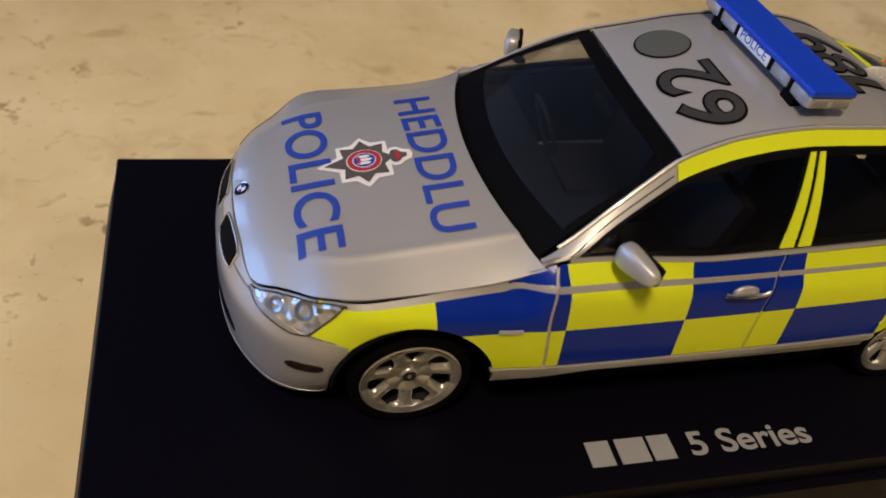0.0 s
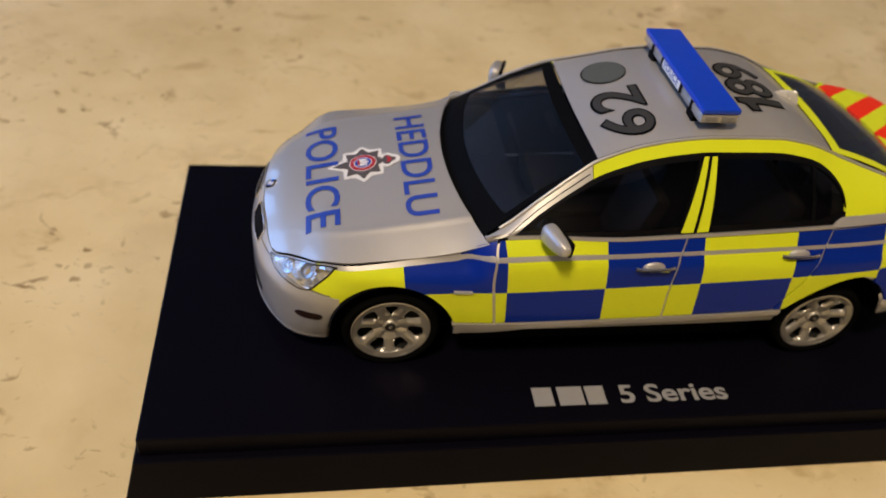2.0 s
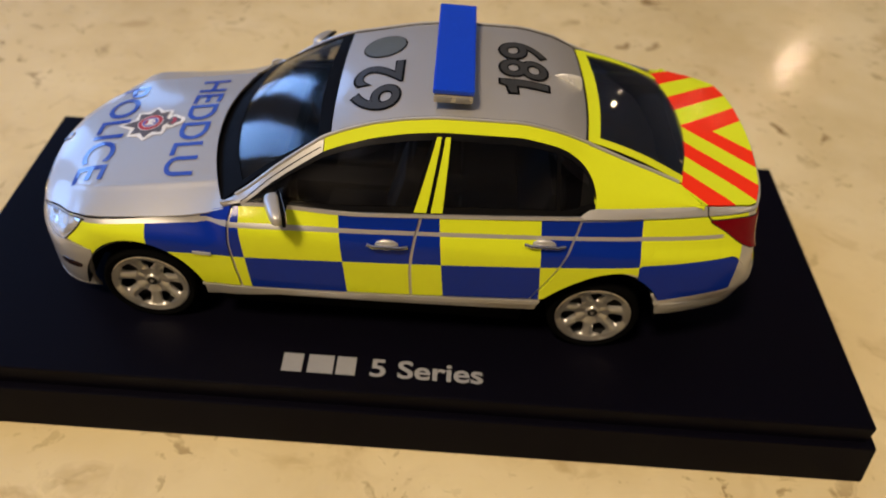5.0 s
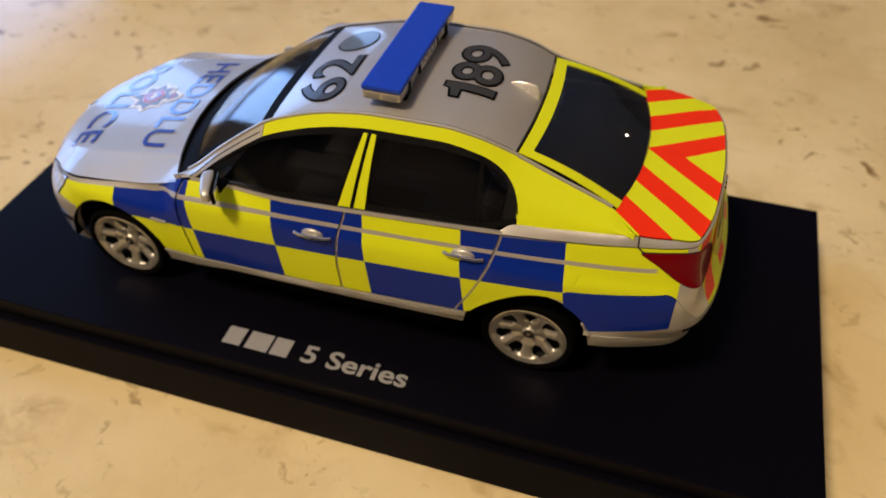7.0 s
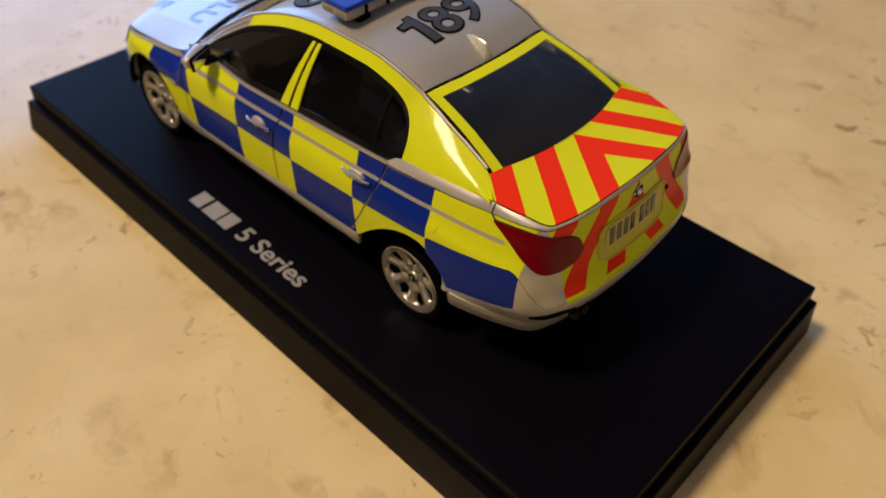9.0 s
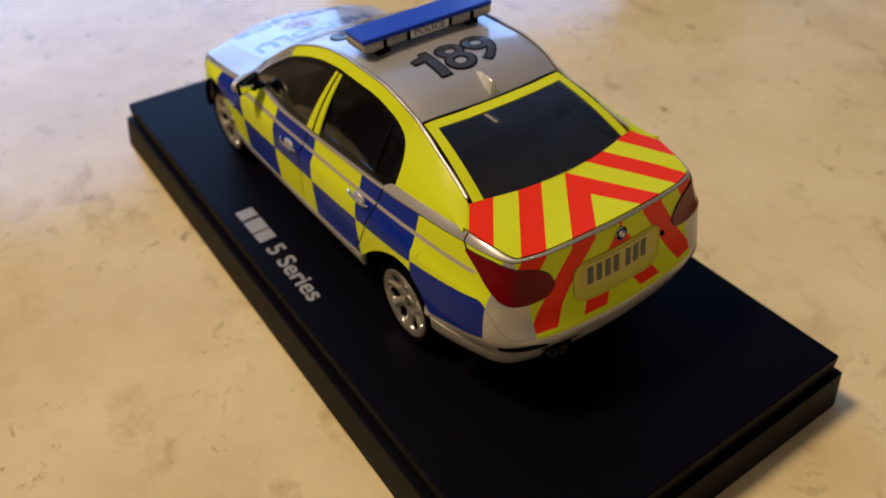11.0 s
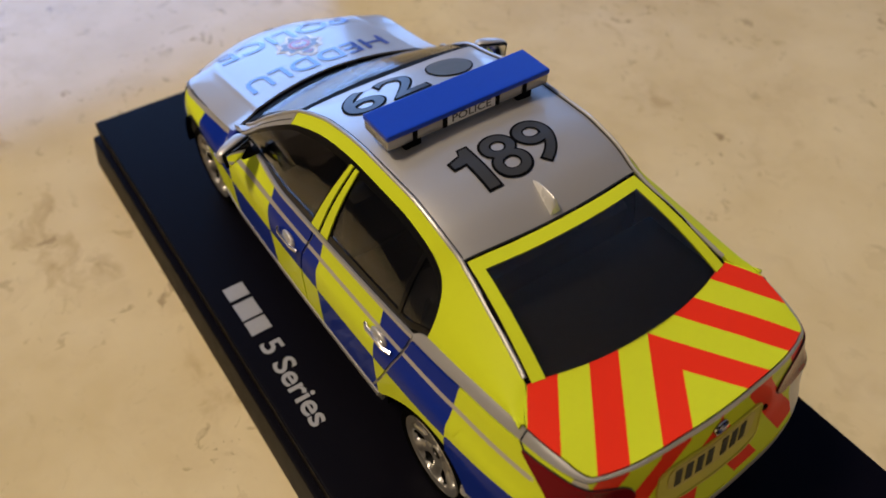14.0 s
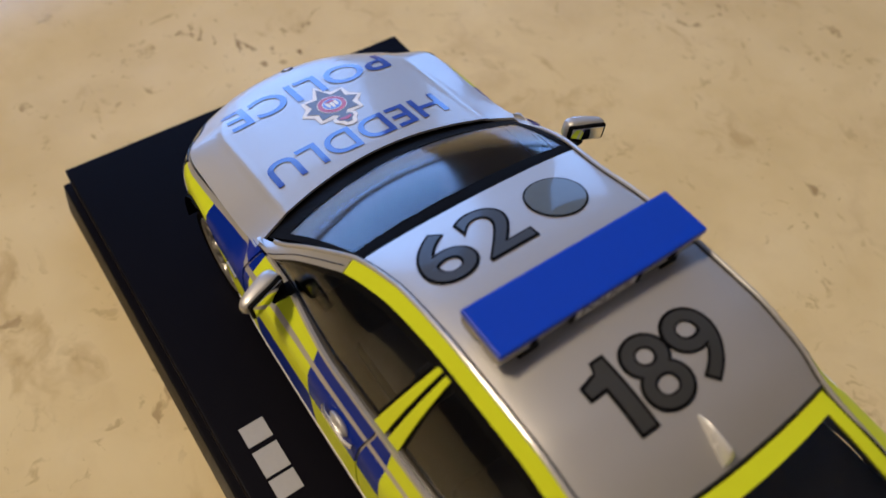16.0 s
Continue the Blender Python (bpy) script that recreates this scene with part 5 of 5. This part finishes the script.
def one(h, w, more):
    """The figure 1: a stem with a flag."""
    t = 0.46 * w
    pts = [(w - t - more, -more), (w + more, -more), (w + more, h + more), (w - t * 0.72 - more * 0.6, h + more), (w - t * 1.05, h * 0.87 + more), (-more, h * 0.80 + more), (-more, h * 0.66 - more), (w - t - more, h * 0.67 - more)]
    return disc([(x + more, y + more) for x, y in pts])


def numeral(text, x, y, height, width):
    """A roof numeral with its head towards the front: dark grey with a black edge."""
    edge = None
    for grow, mat, lift in ((0.030, BLACK, 0.004), (0.006, NUMERAL, 0.007)):
        more = 0.014 if grow > 0.02 else 0
        bm = one(height, width, more) if text == "1" else letters(text, height + 2 * more, width + 2 * more, grow)
        m = Matrix.Translation((x + height / 2 + more, y - width / 2 - more, 0)) @ pose(0, 0, 0, 0, 0, 90)
        edge = part("numeral", laid(bm, m, roof_z, lift), mat, edge or car, "dark grey roof numeral with a black edge")


DISC_GREY = plain("grey_green_vinyl", (0.085, 0.095, 0.085), 0.40, coat=0.7)
NUMERAL = plain("dark_grey_vinyl", (0.032, 0.032, 0.029), 0.45, coat=0.3)
for ch, yy, ww in (("6", -0.345, 0.225), ("2", -0.085, 0.222)):
    numeral(ch, -0.045, yy, 0.290, ww)
for ch, yy, ww in (("1", -0.228, 0.135), ("8", -0.022, 0.20), ("9", 0.192, 0.20)):
    numeral(ch, 0.850, yy, 0.295, ww)
part("roof_disc", laid(disc(circle(-0.035, 0.252, 0.142, 40)), Matrix(), roof_z, 0.004), BLACK, car)
part("roof_disc", laid(disc(circle(-0.035, 0.252, 0.133, 40)), Matrix(), roof_z, 0.007), DISC_GREY, car, "dark grey-green roof disc")


def crest(x, y, r):
    """An eight-pointed star, long towards the nose, with a ringed middle and a crown towards the windscreen."""
    def star(k, inner, grow):
        pts = []
        for i in range(16):
            a = math.pi * i / 8
            far = (1.0 if i % 2 == 0 else inner) * k + grow
            long = 1.32 if i == 8 else 1.0
            pts.append((x + far * long * r * math.cos(a), y + far * 1.12 * r * math.sin(a)))
        return pts

    emblem = part("crest", laid(disc(star(1.0, 0.74, 0.17)), Matrix(), hood_z, 0.010), WHITE, car, "star-shaped crest with a red ring and a crown")
    lay = lambda name, pts, mat, lift: part(name, laid(disc(pts), Matrix(), hood_z, lift), mat, emblem)
    crown = [(0.80, -0.30), (0.92, -0.44), (1.12, -0.46), (1.30, -0.30), (1.52, -0.22), (1.60, 0.0), (1.52, 0.22), (1.30, 0.30), (1.12, 0.46), (0.92, 0.44), (0.80, 0.30)]
    lay("crown_edge", [(x + p * r, y + q * r * 1.08) for p, q in crown], WHITE, 0.0112)
    lay("star", star(1.0, 0.70, 0.0), CREST_GREY, 0.0125)
    lay("crown", [(x + p * r, y + q * r) for p, q in ((0.86, -0.22), (0.96, -0.34), (1.12, -0.32), (1.24, -0.16), (1.40, -0.10), (1.40, 0.10), (1.24, 0.16), (1.12, 0.32), (0.96, 0.34), (0.86, 0.22))], CREST_GREY, 0.0125)
    lay("crown_cap", [(x + p * r, y + q * r) for p, q in ((1.00, -0.24), (1.12, -0.22), (1.22, 0.0), (1.12, 0.22), (1.00, 0.24), (1.04, 0.0))], RED, 0.0140)
    lay("ring_edge", circle(x, y, 0.58 * r), WHITE, 0.0140)
    lay("ring", circle(x, y, 0.55 * r), RED, 0.0153)
    lay("ring_edge", circle(x, y, 0.38 * r), WHITE, 0.0166)
    lay("field", circle(x, y, 0.35 * r), BLUE, 0.0179)
    for i in range(3):
        lay("feather", [(x + 0.04 * r - 0.06 * r * abs(i - 1) + p, y + 0.17 * r * (i - 1) + q) for p, q in circle(0, 0, 0.22 * r, 14, 0.075 * r)], WHITE, 0.0192)
    lay("ribbon", circle(x - 0.18 * r, y, 0.06 * r, 14, 0.20 * r), RED, 0.0205)


crest(-1.595, -0.005, 0.150)


# ---- plinth ----
plinth = thing("display_plinth", label="black plastic display plinth with silver print, on a marble top", category="plinth")
part("plinth_top", box(-2.915, 3.285, -1.412, 1.270, -0.16, 0.0, 0.016, 3), PLINTH, plinth, angle=5)
foot = box(-2.945, 3.332, -1.466, 1.312, -BASE, -0.150, 0.016, 3)
for v in foot.verts:                       # the sides flare a little towards the table
    if v.co.z < -0.4:
        v.co.x += 0.026 if v.co.x > 0 else -0.075
        v.co.y += 0.026 if v.co.y > 0 else -0.036
part("plinth_base", foot, PLINTH, plinth, angle=5)
# the make's three capitals as plain bars, then the readable words
for xa, xb in ((-0.55, -0.42), (-0.385, -0.22), (-0.20, -0.075)):
    part("print_bar", box(xa, xb, -1.285, -1.14, -0.002, 0.004), PRINT_GREY, plinth)
bm = letters("5 Series", 0.145, 0.735, 0.020)
part("plinth_lettering", moved(bm, Matrix.Translation((0.02, -1.285, 0.004))), PRINT_GREY, plinth)


# ---- table and room ----
def slab(name, material, x0, x1, y0, y1, z0, z1, bevel=0.0, **tags):
    return tagged(part(name, box(x0, x1, y0, y1, z0, z1, bevel), material, angle=5), **tags)


slab("table_top", MARBLE, -0.75, 1.15, -0.55, 1.25, -0.03, 0.0, 0.004, label="honey-coloured polished marble table top with brown flecks", category="table top", kind="structure")
for tx in (-0.6, 1.0):
    for ty in (-0.4, 1.1):
        slab("table_leg", FLOOR, tx - 0.04, tx + 0.04, ty - 0.04, ty + 0.04, -0.75, -0.03, 0.004, label="dark wooden table leg under the marble top", category="table leg", kind="structure")
X0, X1, Y0, Y1, Z0, Z1 = ROOM
slab("floor", FLOOR, X0, X1, Y0, Y1, Z0 - 0.1, Z0, kind="structure")
slab("ceiling", CEILING, X0, X1, Y0, Y1, Z1, Z1 + 0.1, kind="structure")
slab("wall_east", WALL, X1, X1 + 0.12, Y0, Y1, Z0, Z1, kind="structure")
# unseen; coloured dark so the side windows mirror a dim room
slab("wall_south", WALL_SHADED, X0, X1, Y0 - 0.12, Y0, Z0, Z1, kind="structure")
slab("wall_north", WALL, X0, X1, Y1, Y1 + 0.12, Z0, Z1, kind="structure")
wall = new("wall_west")
tagged(wall, "cream plaster wall with three windows", "wall", kind="structure")
part("wall_part", box(X0 - 0.12, X0, Y0, Y1, Z0, SILL), WALL, wall)
part("wall_part", box(X0 - 0.12, X0, Y0, Y1, HEAD, Z1), WALL, wall)
stops = [Y0] + [y for w in WINDOWS for y in w] + [Y1]
for y0, y1 in zip(stops[::2], stops[1::2]):
    part("wall_part", box(X0 - 0.12, X0, y0, y1, SILL, HEAD), WALL, wall)
for k, (y0, y1) in enumerate(WINDOWS):
    win = new("window_%d" % (k + 1))
    tagged(win, "white-framed window with evening daylight", "window", kind="structure")
    for p, q, r, s in ((y0, y1, SILL, SILL + 0.05), (y0, y1, HEAD - 0.05, HEAD), (y0, y0 + 0.05, SILL, HEAD), (y1 - 0.05, y1, SILL, HEAD)):
        part("window_frame", box(X0 - 0.09, X0 - 0.03, p, q, r, s, 0.006), FRAME, win)
for bx, by, br, power in BULBS:
    V, F = lathe([(br + 0.01, -0.05), (br + 0.03, -0.05), (br + 0.03, 0.0), (0.0, 0.0), (0.0, -0.01), (br + 0.01, -0.01), (br + 0.01, -0.05)], 32, "z")
    tagged(part("ceiling_light", (np.asarray(V) + (bx, by, Z1), F), FRAME), "round white ceiling light", "ceiling light", kind="structure")
